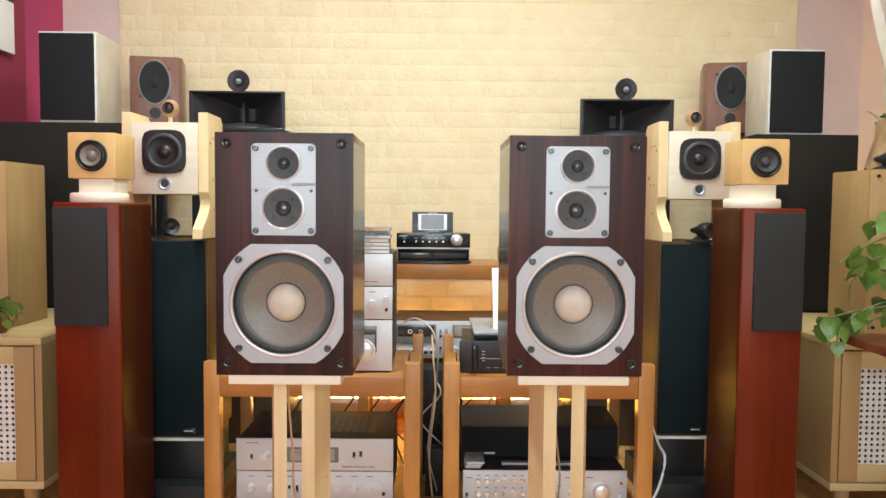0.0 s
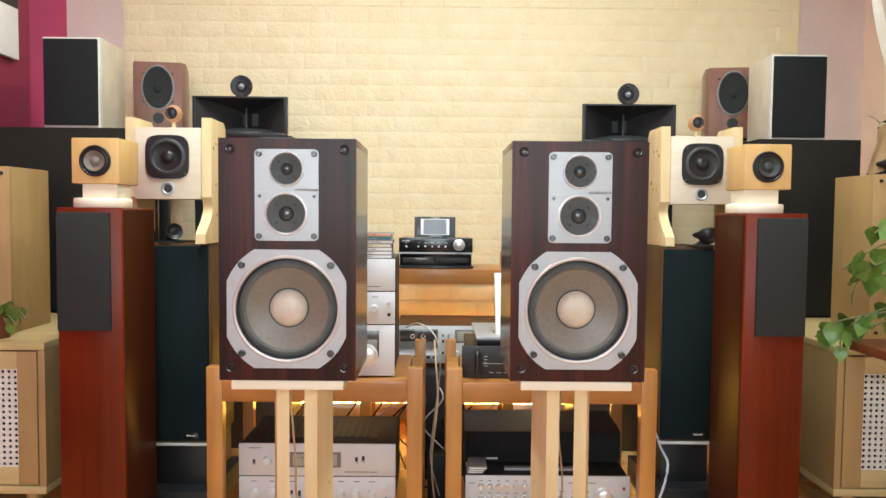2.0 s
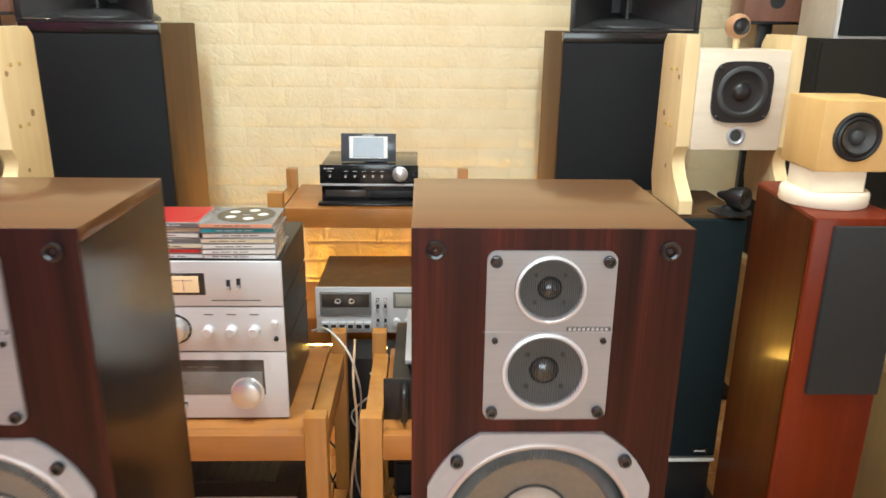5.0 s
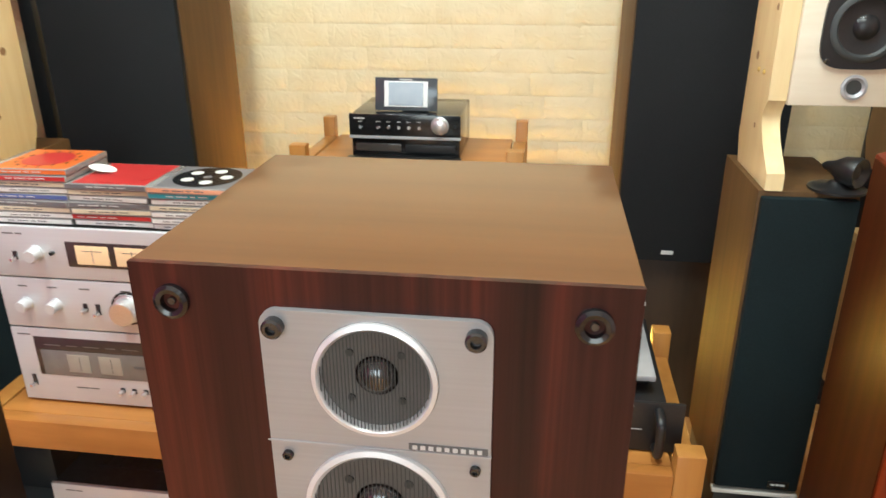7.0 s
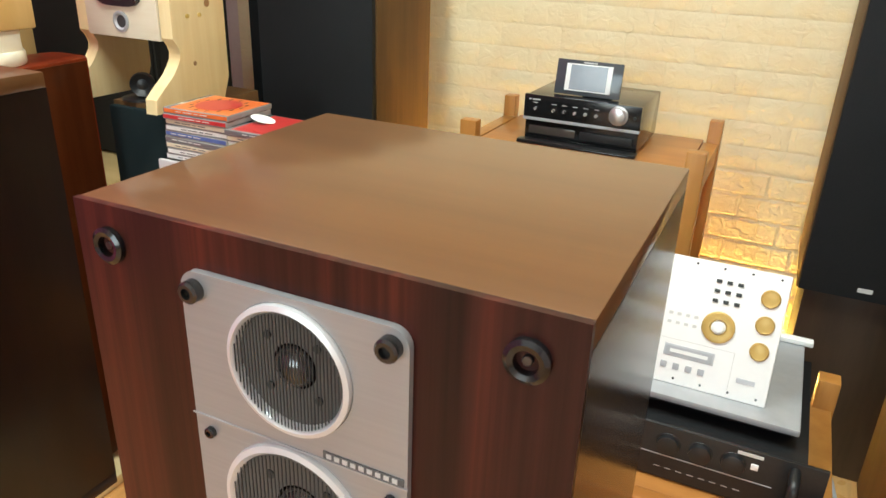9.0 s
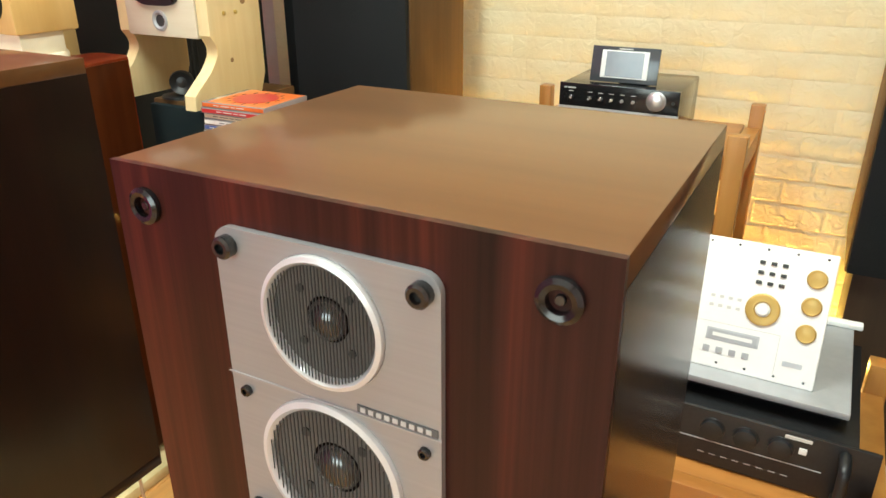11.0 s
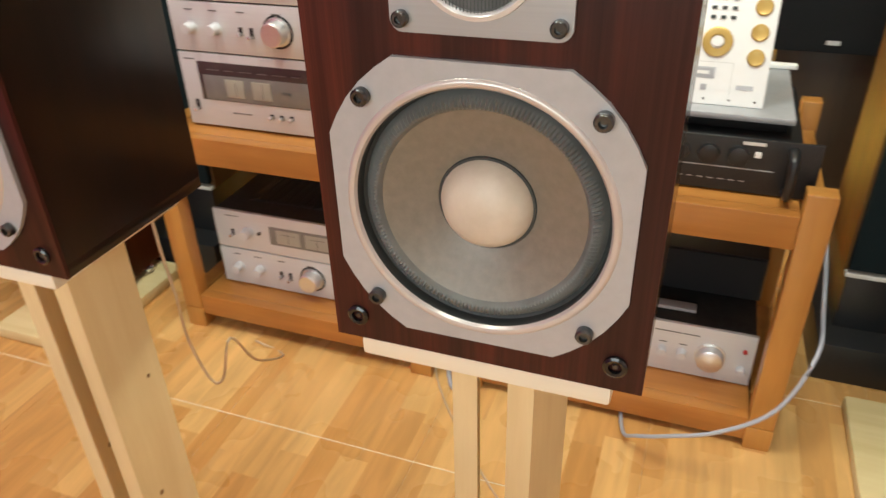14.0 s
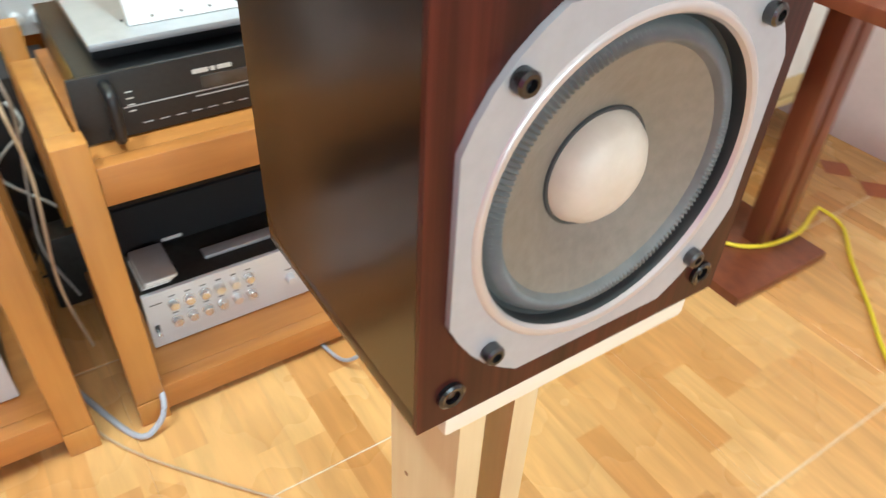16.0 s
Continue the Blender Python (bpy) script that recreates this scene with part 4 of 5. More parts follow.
# display window: a thin grey border round a pale glass
dw = part("display_frame", tilted(bx(0.018, 0.092, -0.0008, 0, 0.042, 0.0605, 0.0004)), PANEL_LINE, wp)
part("display_glass", tilted(bx(0.0205, 0.0895, -0.0013, -0.0008, 0.0445, 0.058, 0)), GREYTOP, dw)
part("display_bar", tilted(bx(0.027, 0.083, -0.0017, -0.0013, 0.0485, 0.0540, 0)), PAPER, dw)
for i in range(4):
    part("key", tilted(bx(0.017 + 0.0185 * i, 0.0265 + 0.0185 * i, -0.0015, 0, 0.023, 0.0325, 0.0005)), GREYTOP, wp)
    for j in range(2):
        part("print_bar", tilted(bx(0.014 + 0.0125 * i, 0.020 + 0.0125 * i, -0.0006, 0, 0.092 + 0.014 * j, 0.0965 + 0.014 * j, 0)), PALEINK, wp)
part("nameplate", tilted(bx(0.128, 0.154, -0.0008, 0, 0.027, 0.034, 0)), PANEL_LINE, wp)
for x0, x1, z0, z1 in ((-0.004, 0.118, 0.0685, 0.0692), (-0.0048, -0.004, 0.012, 0.186), (0.118, 0.1187, 0.012, 0.0692)):
    part("engraved_line", tilted(bx(x0, x1, -0.0004, 0, z0, z1, 0)), PALEINK, wp)
for i in range(-4, 5):
    part("rivet", tilted(cyl((0.040 * i, 0, 0.009), 0.0018, 0.0008)), SCREWM, wp)
    part("rivet", tilted(cyl((0.040 * i, 0, 0.190), 0.0018, 0.0008)), SCREWM, wp)

# receiver and black centre loudspeaker below
rc, rf = unit("receiver", 0.096, 0.584, 2.135, 0.069, 0.186, 0.28, "silver stereo receiver with two rows of buttons", "receiver")
RY = 2.135
for r in range(2):
    for k in range(6):
        knob(0.142 + 0.026 * k, RY, 0.155 - 0.037 * r, 0.0085, 0.012, rf, CHROME, "push_button")
        bars(0.137 + 0.026 * k, RY, 0.170 - 0.037 * r, (0.010,), rf)
toggle(0.108, RY, 0.112, rf, 0.016)
bars(0.105, RY, 0.163, (0.02,), rf)
for k in range(4):
    knob(0.345 + 0.037 * k, RY, 0.121, 0.0088, 0.014, rf)
    bars(0.338 + 0.037 * k, RY, 0.139, (0.014,), rf)
knob(0.507, RY, 0.125, 0.025, 0.022, rf, CHROME, "volume_knob")
knob(0.565, RY, 0.105, 0.008, 0.012, rf)
screw((0.566, RY, 0.150), 0.004, rf, "lamp", CDM["red"])
bars(0.40, RY, 0.165, (0.05, 0.03), rf)

cs = thing("centre_speaker", (0.34, 2.36, 0.1865), "long black centre loudspeaker lying on the receiver", "loudspeaker")
part("body", prism([(2.255, 0.188), (2.255, 0.283), (2.29, 0.289), (2.44, 0.300), (2.45, 0.188)], "x", 0.095, 0.585, 0.004), BLACK, cs)
part("grille", bx(0.10, 0.58, 2.247, 2.256, 0.192, 0.282, 0.003), CLOTH_BLK, cs)
part("nameplate", bx(0.165, 0.20, 2.2455, 2.248, 0.198, 0.204, 0), PALEINK, cs)
rd = thing("flat_remote", (0.32, 2.19, 0.187), "long pale grey bar lying on the receiver", "remote control")
part("body", bx(0.215, 0.47, 2.175, 2.20, 0.187, 0.195, 0.003), GREYTOP, rd)
for k in range(3):
    t3 = thing("thin_case", (0.125, 2.17, 0.187 + 0.0085 * k), "thin pale plastic case stacked on the receiver", "case", "thin cases")
    part("shell", bx(0.102 + 0.002 * k, 0.150 + 0.005 * k, 2.15 - 0.006 * k, 2.23, 0.187 + 0.0085 * k, 0.1935 + 0.0085 * k, 0.001), GREYTOP if k != 1 else CLEAR, t3)
    part("label_strip", bx(0.106 + 0.002 * k, 0.146 + 0.005 * k, 2.1492 - 0.006 * k, 2.1502 - 0.006 * k, 0.1885 + 0.0085 * k, 0.192 + 0.0085 * k, 0), PAPER, t3)
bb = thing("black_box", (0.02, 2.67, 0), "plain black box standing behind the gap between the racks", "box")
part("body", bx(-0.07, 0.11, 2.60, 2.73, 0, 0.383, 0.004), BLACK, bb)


# ---- tall loudspeakers ----
def dark_tower(x0, x1, y, y1, plate_side):
    """Slim tower with teal-black cloth, brown sides, a pale strip and a stepped black foot."""
    cx = (x0 + x1) / 2
    t = thing("floor_speaker", (cx, (y + y1) / 2, 0), "slim floor loudspeaker with teal black cloth and brown sides", "loudspeaker", "slim floor loudspeakers")
    part("cabinet", bx(x0, x1, y + 0.018, y1, 0.215, 0.860, 0.003), BROWN_SIDE, t)
    part("grille", bx(x0 + 0.004, x1 - 0.004, y, y + 0.018, 0.232, 0.852, 0.006), CLOTH_GRN, t)
    part("strip", bx(x0 + 0.002, x1 - 0.002, y + 0.002, y + 0.018, 0.215, 0.224, 0.001), WHITE_EDGE, t, "pale strip under the cloth")
    part("plinth", bx(x0 + 0.008, x1 - 0.008, y + 0.01, y1 - 0.01, 0.09, 0.215, 0.003), BLACK, t)
    part("foot_board", prism([(x0 - 0.02, y - 0.06), (x1 + 0.02, y - 0.06), (x1 + 0.03, y1), (x0 - 0.03, y1)], "z", 0, 0.09, 0.004), BLACK, t)
    b = part("badge", bx(plate_side, plate_side + 0.042, y - 0.002, y + 0.001, 0.240, 0.258, 0.001), SCREWM, t, "small metal badge")
    bars(plate_side + 0.006, y - 0.002, 0.247, (0.008, 0.006, 0.01), b, PALEINK, 0.004, 0.002)
    return t


dark_tower(0.735, 0.905, 2.35, 2.62, 0.84)
dark_tower(-0.905, -0.712, 2.30, 2.58, -0.79)


def bracket_plate(x0, x1, y, z0, z1):
    """Side plate with a straight upper front and a foot that sweeps forward."""
    prof = [(y + 0.015, z1), (y + 0.012, z0 + 0.145)]
    for k in range(9):
        a = k / 8
        prof.append((y + 0.012 + 0.04 * math.sin(a * math.pi) * (1 - a) - 0.062 * a ** 2.2, z0 + 0.145 - 0.115 * a))
    prof += [(y - 0.052, z0), (y + 0.15, z0), (y + 0.17, z0 + 0.05), (y + 0.17, z1 - 0.02), (y + 0.15, z1)]
    return prism(prof, "x", x0, x1, 0.002)


def bracket_speaker(x0, y, zb):
    """Birch box with a round-cornered driver, hung between two swept plates; a wooden ball tweeter on top."""
    w, z0, z1 = 0.206, zb + 0.138, zb + 0.362
    x1, cx = x0 + w, x0 + w / 2
    t = thing("bracket_speaker", (cx, y + 0.08, zb), "pale birch loudspeaker box held between curved pine brackets", "loudspeaker", "bracket loudspeakers")
    body = part("box", bx(x0, x1, y, y + 0.15, z0, z1, 0.003), BIRCH, t)
    for a, b in ((x0 - 0.032, x0 - 0.001), (x1 + 0.001, x1 + 0.032)):
        p = part("bracket", bracket_plate(a, b, y - 0.008, zb, z1 + 0.032), PALE, t)
        for ky, kz, kr in ((0.03, zb + 0.30, 0.006), (0.11, zb + 0.21, 0.008), (0.06, zb + 0.09, 0.005)):
            part("knot", cyl((a if a < x0 else b, y + ky, kz), kr, 0.0004, (-1, 0, 0) if a < x0 else (1, 0, 0), 14), KNOT, p)
        for zz in (z1 - 0.045, z0 + 0.05):
            for yy in (y + 0.05, y + 0.085):
                screw((a if a < x0 else b, yy, zz), 0.0045, p, "bolt", GOLD, (-1, 0, 0) if a < x0 else (1, 0, 0), 0.003)
    dz = z0 + 0.132
    r = 0.068
    outline = []
    for k in range(48):
        a = 2 * math.pi * k / 48
        c, s = math.cos(a), math.sin(a)
        q = (abs(c) ** 4.2 + abs(s) ** 4.2) ** (-1 / 4.2)
        outline.append((cx + r * q * c, dz + r * q * s))
    d = part("driver", sheet(outline, [(cx, dz, 0.057)], y - 0.007, y - 0.0002), BLACK, body)
    part("surround", lathe([(0.058, 0.007), (0.054, 0.010), (0.048, 0.010), (0.044, 0.005)], (cx, y, dz), n=48), RUBBER, d)
    part("cone", lathe([(0.0445, 0.005), (0.03, 0.001), (0.021, 0.0015), (0.018, 0.006), (0.008, 0.010), (0, 0.0105)], (cx, y, dz), n=40), BLACK, d, "black cone")
    for sx in (-1, 1):
        for sz in (-1, 1):
            screw((cx + sx * 0.0545, y - 0.007, dz + sz * 0.0545), 0.0045, d, h=0.003)
    pt = part("port", lathe([(0.0215, 0), (0.0215, 0.003), (0.017, 0.004), (0.0135, 0.001), (0.0125, 0.0003)], (cx, y, z0 + 0.033), n=32), GREYTOP, body, "pale grey port ring")
    # Front is uncut; a dark disc stands in for the shaded bore.
    part("port_shade_disc", cyl((cx, y + 0.002, z0 + 0.033), 0.0128, 0.0025), RUBBER, pt)
    bz = z1 + 0.050
    part("tweeter_stem", cyl((cx - 0.002, y + 0.06, z1), 0.007, 0.03, (0, 0, 1)), PALE, t)
    ball = part("tweeter_ball", lathe([(0, -0.026)] + [(0.028 * math.sin(math.pi * k / 12), -0.026 * math.cos(math.pi * k / 12)) for k in range(1, 10)] + [(0.019, 0.02)], (cx - 0.002, y + 0.06, bz), n=32), BALLWOOD, t, "turned wooden ball")
    part("tweeter_face", lathe([(0.020, 0.018), (0.017, 0.021), (0.012, 0.019), (0.006, 0.022), (0, 0.0225)], (cx - 0.002, y + 0.06, bz), n=28), BLACK, ball)
    return t


bracket_speaker(0.776, 2.425, 0.8605)
bracket_speaker(-0.945, 2.315, 0.8605)


def cone_tweeter(cx, y, z, s):
    t = thing("cone_tweeter", (cx, y, z), "small black cone shaped tweeter on a flat foot", "tweeter", "cone tweeters")
    part("foot", lathe([(0, 0), (0.048, 0), (0.048, 0.004), (0.02, 0.008), (0.012, 0.016), (0, 0.016)], (cx, y, z), (0, 0, 1)), BLACK, t)
    b = part("body", lathe([(0.003, -0.052), (0.008, -0.045), (0.012, -0.03), (0.023, -0.012), (0.027, 0.012), (0.025, 0.02), (0.021, 0.018), (0.012, 0.012), (0.005, 0.014), (0, 0.0145)],
                            (cx + s * 0.012, y - 0.01, z + 0.036), (s * 0.6, -0.8, 0.0)), BLACK, t)
    part("clip", bx(cx - 0.005, cx + 0.005, y - 0.01, y + 0.01, z + 0.01, z + 0.03, 0.002), BLACK, t)
    return t


cone_tweeter(0.872, 2.39, 0.8605, 1)
cone_tweeter(-0.852, 2.36, 0.8605, 1)


def big_tower(x0, x1, y, y1, top):
    """Tall black-fronted cabinet on a box coloured like the dim space beneath; a bent horn and a round tweeter stand on
    it.
    """
    cx = (x0 + x1) / 2
    t = thing("tall_speaker", (cx, (y + y1) / 2, 0), "tall loudspeaker with black cloth and brown sides on a dim brown box", "loudspeaker", "tall black loudspeakers")
    part("cabinet", bx(x0, x1, y + 0.02, y1, 0.50, top, 0.003), BROWN_SIDE, t)
    part("grille", bx(x0 + 0.003, x1 - 0.003, y, y + 0.0195, 0.505, top - 0.028, 0.005), CLOTH_BLK, t)
    part("top_strip", bx(x0, x1, y - 0.001, y + 0.02, top - 0.026, top, 0.002), BLACK_GLOSS, t, "glossy black strip")
    # Closed box whose dim brown stands in for the floor and wall beneath.
    part("under_box", bx(x0 + 0.02, x1 - 0.02, y + 0.05, y1 - 0.03, 0.0, 0.50, 0.004), UNDER_BROWN, t)
    part("badge", bx(x0 + 0.12, x0 + 0.15, y - 0.0015, y, 0.525, 0.535, 0), PALEINK, t)
    return t


big_tower(0.553, 0.935, 2.885, 3.22, 1.250)
big_tower(-0.953, -0.570, 2.885, 3.22, 1.260)


def horn(cx, y, z, ry=0):
    """Wide black horn: a deep rectangular mouth that closes to a throat, seen from the front."""
    t = thing("horn_speaker", (cx, y + 0.12, z), "wide black rectangular horn standing on a tall loudspeaker", "horn", "horns")
    w, h = 0.186, 0.152
    bm = bmesh.new()
    rings = []
    for k in range(9):
        a = k / 8
        hw = 0.172 * (1 - a) ** 0.8 + 0.016 * a
        hz = 0.062 * (1 - a) ** 0.55 + 0.020
        zc = z + h / 2 + 0.004
        d = 0.17 * a
        rings.append([bm.verts.new((cx + sx * hw, y + d, zc + sz * hz * 0.86)) for sx, sz in ((-1, -1), (1, -1), (1, 1), (-1, 1))])
    for a, b in zip(rings, rings[1:]):
        for i in range(4):
            bm.faces.new((a[i], a[(i + 1) % 4], b[(i + 1) % 4], b[i]))
    bm.faces.new(rings[-1])
    part("flare", bm, HORNM, t)
    rim = bmesh.new()
    bx(cx - w, cx + w, y - 0.006, y + 0.012, z + h - 0.008, z + h, 0.002, rim)
    bx(cx - w, cx + w, y - 0.006, y + 0.012, z, z + 0.008, 0.002, rim)
    bx(cx - w, cx - w + 0.014, y - 0.006, y + 0.012, z + 0.008, z + h - 0.008, 0.002, rim)
    bx(cx + w - 0.014, cx + w, y - 0.006, y + 0.012, z + 0.008, z + h - 0.008, 0.002, rim)
    part("rim", rim, BLACK, t, "flat black rim")
    part("vane", bx(cx - 0.004, cx + 0.004, y + 0.09, y + 0.165, z + 0.02, z + h - 0.03, 0.002), RUBBER, t)
    lip = lathe([(0.150, 0), (0.147, 0.012), (0.13, 0.024), (0.09, 0.032), (0, 0.036)], (cx, y + 0.155, z + 0.004), (0, 0, 1), 48)
    part("throat_lip", lip, HORNM, t)
    part("driver_can", lathe([(0, 0), (0.06, 0), (0.06, 0.08), (0.05, 0.09), (0, 0.09)], (cx, y + 0.16, z + h / 2), (0, 1, 0)), BLACK, t)
    for sx in (-1, 1):
        for zz in (z + 0.006, z + h - 0.006):
            screw((cx + sx * (w - 0.008), y - 0.006, zz), 0.003, t, h=0.002)
    u = thing("round_tweeter", (cx, y + 0.03, z + h), "round black bullet tweeter standing on the horn", "tweeter", "round tweeters")
    d = part("flange", lathe([(0, -0.02), (0.03, -0.02), (0.043, -0.006), (0.043, 0.004), (0.040, 0.006), (0.022, 0.004), (0.019, 0.009), (0.015, 0.009), (0.012, 0.001), (0.006, -0.002)], (cx, y + 0.02, z + h + 0.0425), n=40), BLACK, u)
    part("bullet", lathe([(0.0135, 0.0), (0.009, 0.004), (0.004, 0.012), (0, 0.014)], (cx, y + 0.02, z + h + 0.0425), n=20), GREYTOP, d)
    for k in range(4):
        a = radians(90 * k)
        screw((cx + 0.034 * math.cos(a), y + 0.0145, z + h + 0.0425 + 0.034 * math.sin(a)), 0.003, d, h=0.002)
    return t


horn(0.766, 2.935, 1.2505)
horn(-0.772, 2.895, 1.2605)


def cherry_tower(x0, x1, y, s):
    """Cherry lacquered tower narrowing to the back, grey cloth on its upper front, on a pale slab with metal feet. s: +1 if the bare strip is to the west."""
    cx = (x0 + x1) / 2
    t = thing("cherry_speaker", (cx, y + 0.13, 0), "glossy cherry red floor loudspeaker with grey cloth on a pine slab", "loudspeaker", "cherry floor loudspeakers")
    z0, z1 = 0.046, 0.968
    n = [(x0 + 0.004, y + 0.0005), (x1 - 0.004, y + 0.0005), (x1, y + 0.004), (x1 - 0.03, y + 0.290), (x1 - 0.05, y + 0.305), (x0 + 0.05, y + 0.305), (x0 + 0.03, y + 0.290), (x0, y + 0.004)]
    part("cabinet", prism(n, "z", z0, z1, 0.004), CHERRY, t)
    g0, g1 = (x0 + 0.030, x1 - 0.004) if s > 0 else (x0 + 0.004, x1 - 0.030)
    part("grille", bx(g0, g1, y - 0.011, y, z1 - 0.325, z1 - 0.012, 0.003), CLOTH_GRY, t)
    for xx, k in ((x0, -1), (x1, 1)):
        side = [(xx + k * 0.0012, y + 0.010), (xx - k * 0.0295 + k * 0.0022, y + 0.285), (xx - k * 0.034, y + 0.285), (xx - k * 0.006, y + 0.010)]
        part("side_panel", prism(side, "z", z0 + 0.006, z1 - 0.006), CHERRY_SIDE, t, "dark red side panel")
    part("badge", bx(cx + 0.025, cx + 0.055, y - 0.0015, y, 0.105, 0.114, 0), PALEINK, t)
    for px in (x0 + 0.025, x1 - 0.025):
        for py in (y + 0.03, y + 0.23):
            part("foot", lathe([(0.007, 0), (0.013, 0.010), (0.014, 0.0155), (0, 0.0155)], (px, py, 0.0300), (0, 0, 1), 18), CHROME, t)
    sl = thing("wooden_slab", (cx, y + 0.1, 0), "pale yellow pine slab under a floor loudspeaker", "slab", "slabs")
    part("board", bx(x0 - 0.052, x1 + 0.034, y - 0.075, y + 0.29, 0, 0.0295, 0.008), SLAB, sl)
    return t


cherry_tower(0.820, 0.985, 1.930, 1)
cherry_tower(-0.995, -0.822, 1.935, -1)


def cube_speaker(x0, y, s):
    x1, cx = x0 + 0.129, x0 + 0.0645
    t = thing("cube_speaker", (cx, y + 0.07, 0.9685), "yellow pine cube loudspeaker on a round pale base", "loudspeaker", "cube loudspeakers")
    part("base_disc", lathe([(0, 0), (0.073, 0), (0.075, 0.003), (0.075, 0.022), (0.072, 0.026), (0, 0.026)], (cx - (0.012 if s > 0 else 0.004), y + 0.055, 0.9685), (0, 0, 1), 48), PALE_X, t)
    part("neck", bx(cx - 0.05 - s * 0.01, cx + 0.045 - s * 0.01, y + 0.01, y + 0.10, 0.9945, 1.033, 0.002), PALE_X, t)
    b = part("cube", bx(x0, x1, y, y + 0.13, 1.033, 1.157, 0.005), YELLOWWOOD, t)
    z = 1.0945
    dx = cx - s * 0.001
    d = part("driver", lathe([(0.0425, 0), (0.0425, 0.004), (0.039, 0.006), (0.035, 0.003), (0.031, 0.005), (0.027, 0.0035)], (dx, y, z), n=40), BLACK, b)
    part("cone", lathe([(0.0275, 0.0035), (0.014, -0.004), (0.013, -0.002), (0.009, 0.002), (0, 0.0035)], (dx, y - 0.0045, z), n=36), CONE if s < 0 else RUBBER, d)
    return t


cube_speaker(0.842, 2.0, 1)
cube_speaker(-0.986, 2.0, -1)

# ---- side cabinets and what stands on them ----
# Near-black colour standing in for the shade within the cabinets.
HOLLOW_SHADE = surface("hollow_shade", (0.02, 0.018, 0.015), (0.015, 0.013, 0.011), 0.9)


def side_cabinet(x0, x1, y0, y1, s):
    """Light oak cabinet on tapered legs, with a framed door holding a pierced white panel."""
    cx = (x0 + x1) / 2
    c = thing("side_cabinet", (cx, (y0 + y1) / 2, 0), "light oak cabinet with pierced white door panels", "cabinet", "side cabinets")
    zb, zt = 0.155, 0.588
    part("top", bx(x0, x1, y0, y1, zt - 0.022, zt, 0.003), OAK_X, c)
    part("bottom", bx(x0, x1, y0, y1, zb, zb + 0.022, 0.003), OAK_X, c)
    for a in (x0, x1 - 0.02):
        part("side", bx(a, a + 0.02, y0 + 0.001, y1, zb + 0.022, zt - 0.022, 0.002), OAK, c)
    part("back", bx(x0 + 0.02, x1 - 0.02, y1 - 0.012, y1 - 0.002, zb + 0.022, zt - 0.022, 0), OAK, c)
    # Sheet close behind the doors carries the shade of the hollow.
    part("inside_shade_sheet", bx(x0 + 0.02, x1 - 0.02, y0 + 0.022, y0 + 0.026, zb + 0.022, zt - 0.022, 0), HOLLOW_SHADE, c)
    nd = 2
    wd = (x1 - x0 - 0.044) / nd
    for k in range(nd):
        a0 = x0 + 0.022 + k * wd + 0.002
        a1 = a0 + wd - 0.004
        d0, d1 = zb + 0.026, zt - 0.026
        door = part("door", bx(a0, a0 + 0.055, y0 + 0.002, y0 + 0.020, d0, d1, 0.002), OAK, c)
        part("stile", bx(a1 - 0.055, a1, y0 + 0.002, y0 + 0.020, d0, d1, 0.002), OAK, door)
        part("rail", bx(a0 + 0.055, a1 - 0.055, y0 + 0.0025, y0 + 0.0195, d1 - 0.05, d1, 0.002), OAK_X, door)
        part("rail", bx(a0 + 0.055, a1 - 0.055, y0 + 0.0025, y0 + 0.0195, d0, d0 + 0.05, 0.002), OAK_X, door)
        px0, px1, pz0, pz1 = a0 + 0.055, a1 - 0.055, d0 + 0.05, d1 - 0.05
        holes = []
        step = 0.0165
        nx, nz = int((px1 - px0) / step), int((pz1 - pz0) / step)
        near = (k == 0) == (s > 0)
        bm = bmesh.new()
        if near:
            for i in range(nx):
                for j in range(nz):
                    holes.append((px0 + (i + 0.5) * (px1 - px0) / nx, pz0 + (j + 0.5) * (pz1 - pz0) / nz, 0.0047))
        sheet([(px0, pz0), (px1, pz0), (px1, pz1), (px0, pz1)], holes, y0 + 0.008, y0 + 0.012, bm, n=8)
        part("pierced_panel", bm, WHITE_EDGE, door, "white panel pierced with rows of holes", smooth=20)
    for a in (x0 + 0.06, x1 - 0.06):
        for b in (y0 + 0.05, y1 - 0.05):
            part("leg", lathe([(0, 0), (0.014, 0), (0.024, 0.153), (0, 0.153)], (a, b, 0.002), (0, 0, 1), 20), OAK, c)
    return c


side_cabinet(1.154, 1.90, 2.07, 2.98, 1)
side_cabinet(-1.645, -1.095, 2.05, 2.96, -1)


def cloth_box(name, x0, x1, y, y1, z0, z1, label, body, cloth, edge, group):
    cx = (x0 + x1) / 2
    t = thing(name, (cx, (y + y1) / 2, z0), label, "loudspeaker", group)
    part("cabinet", bx(x0, x1, y + 0.016, y1, z0, z1, 0.003), body, t)
    part("front_edge", bx(x0, x1, y, y + 0.016, z0, z1, 0.003), edge, t)
    part("grille", bx(x0 + 0.006, x1 - 0.006, y - 0.012, y, z0 + 0.008, z1 - 0.008, 0.004), cloth, t)
    return t


cloth_box("large_speaker", 1.175, 1.553, 2.685, 2.96, 0.5885, 1.243, "large flat brown black cloth fronted loudspeaker on the cabinet", CLOTH_BRN, CLOTH_BRN, CLOTH_BRN, "large cloth loudspeakers")
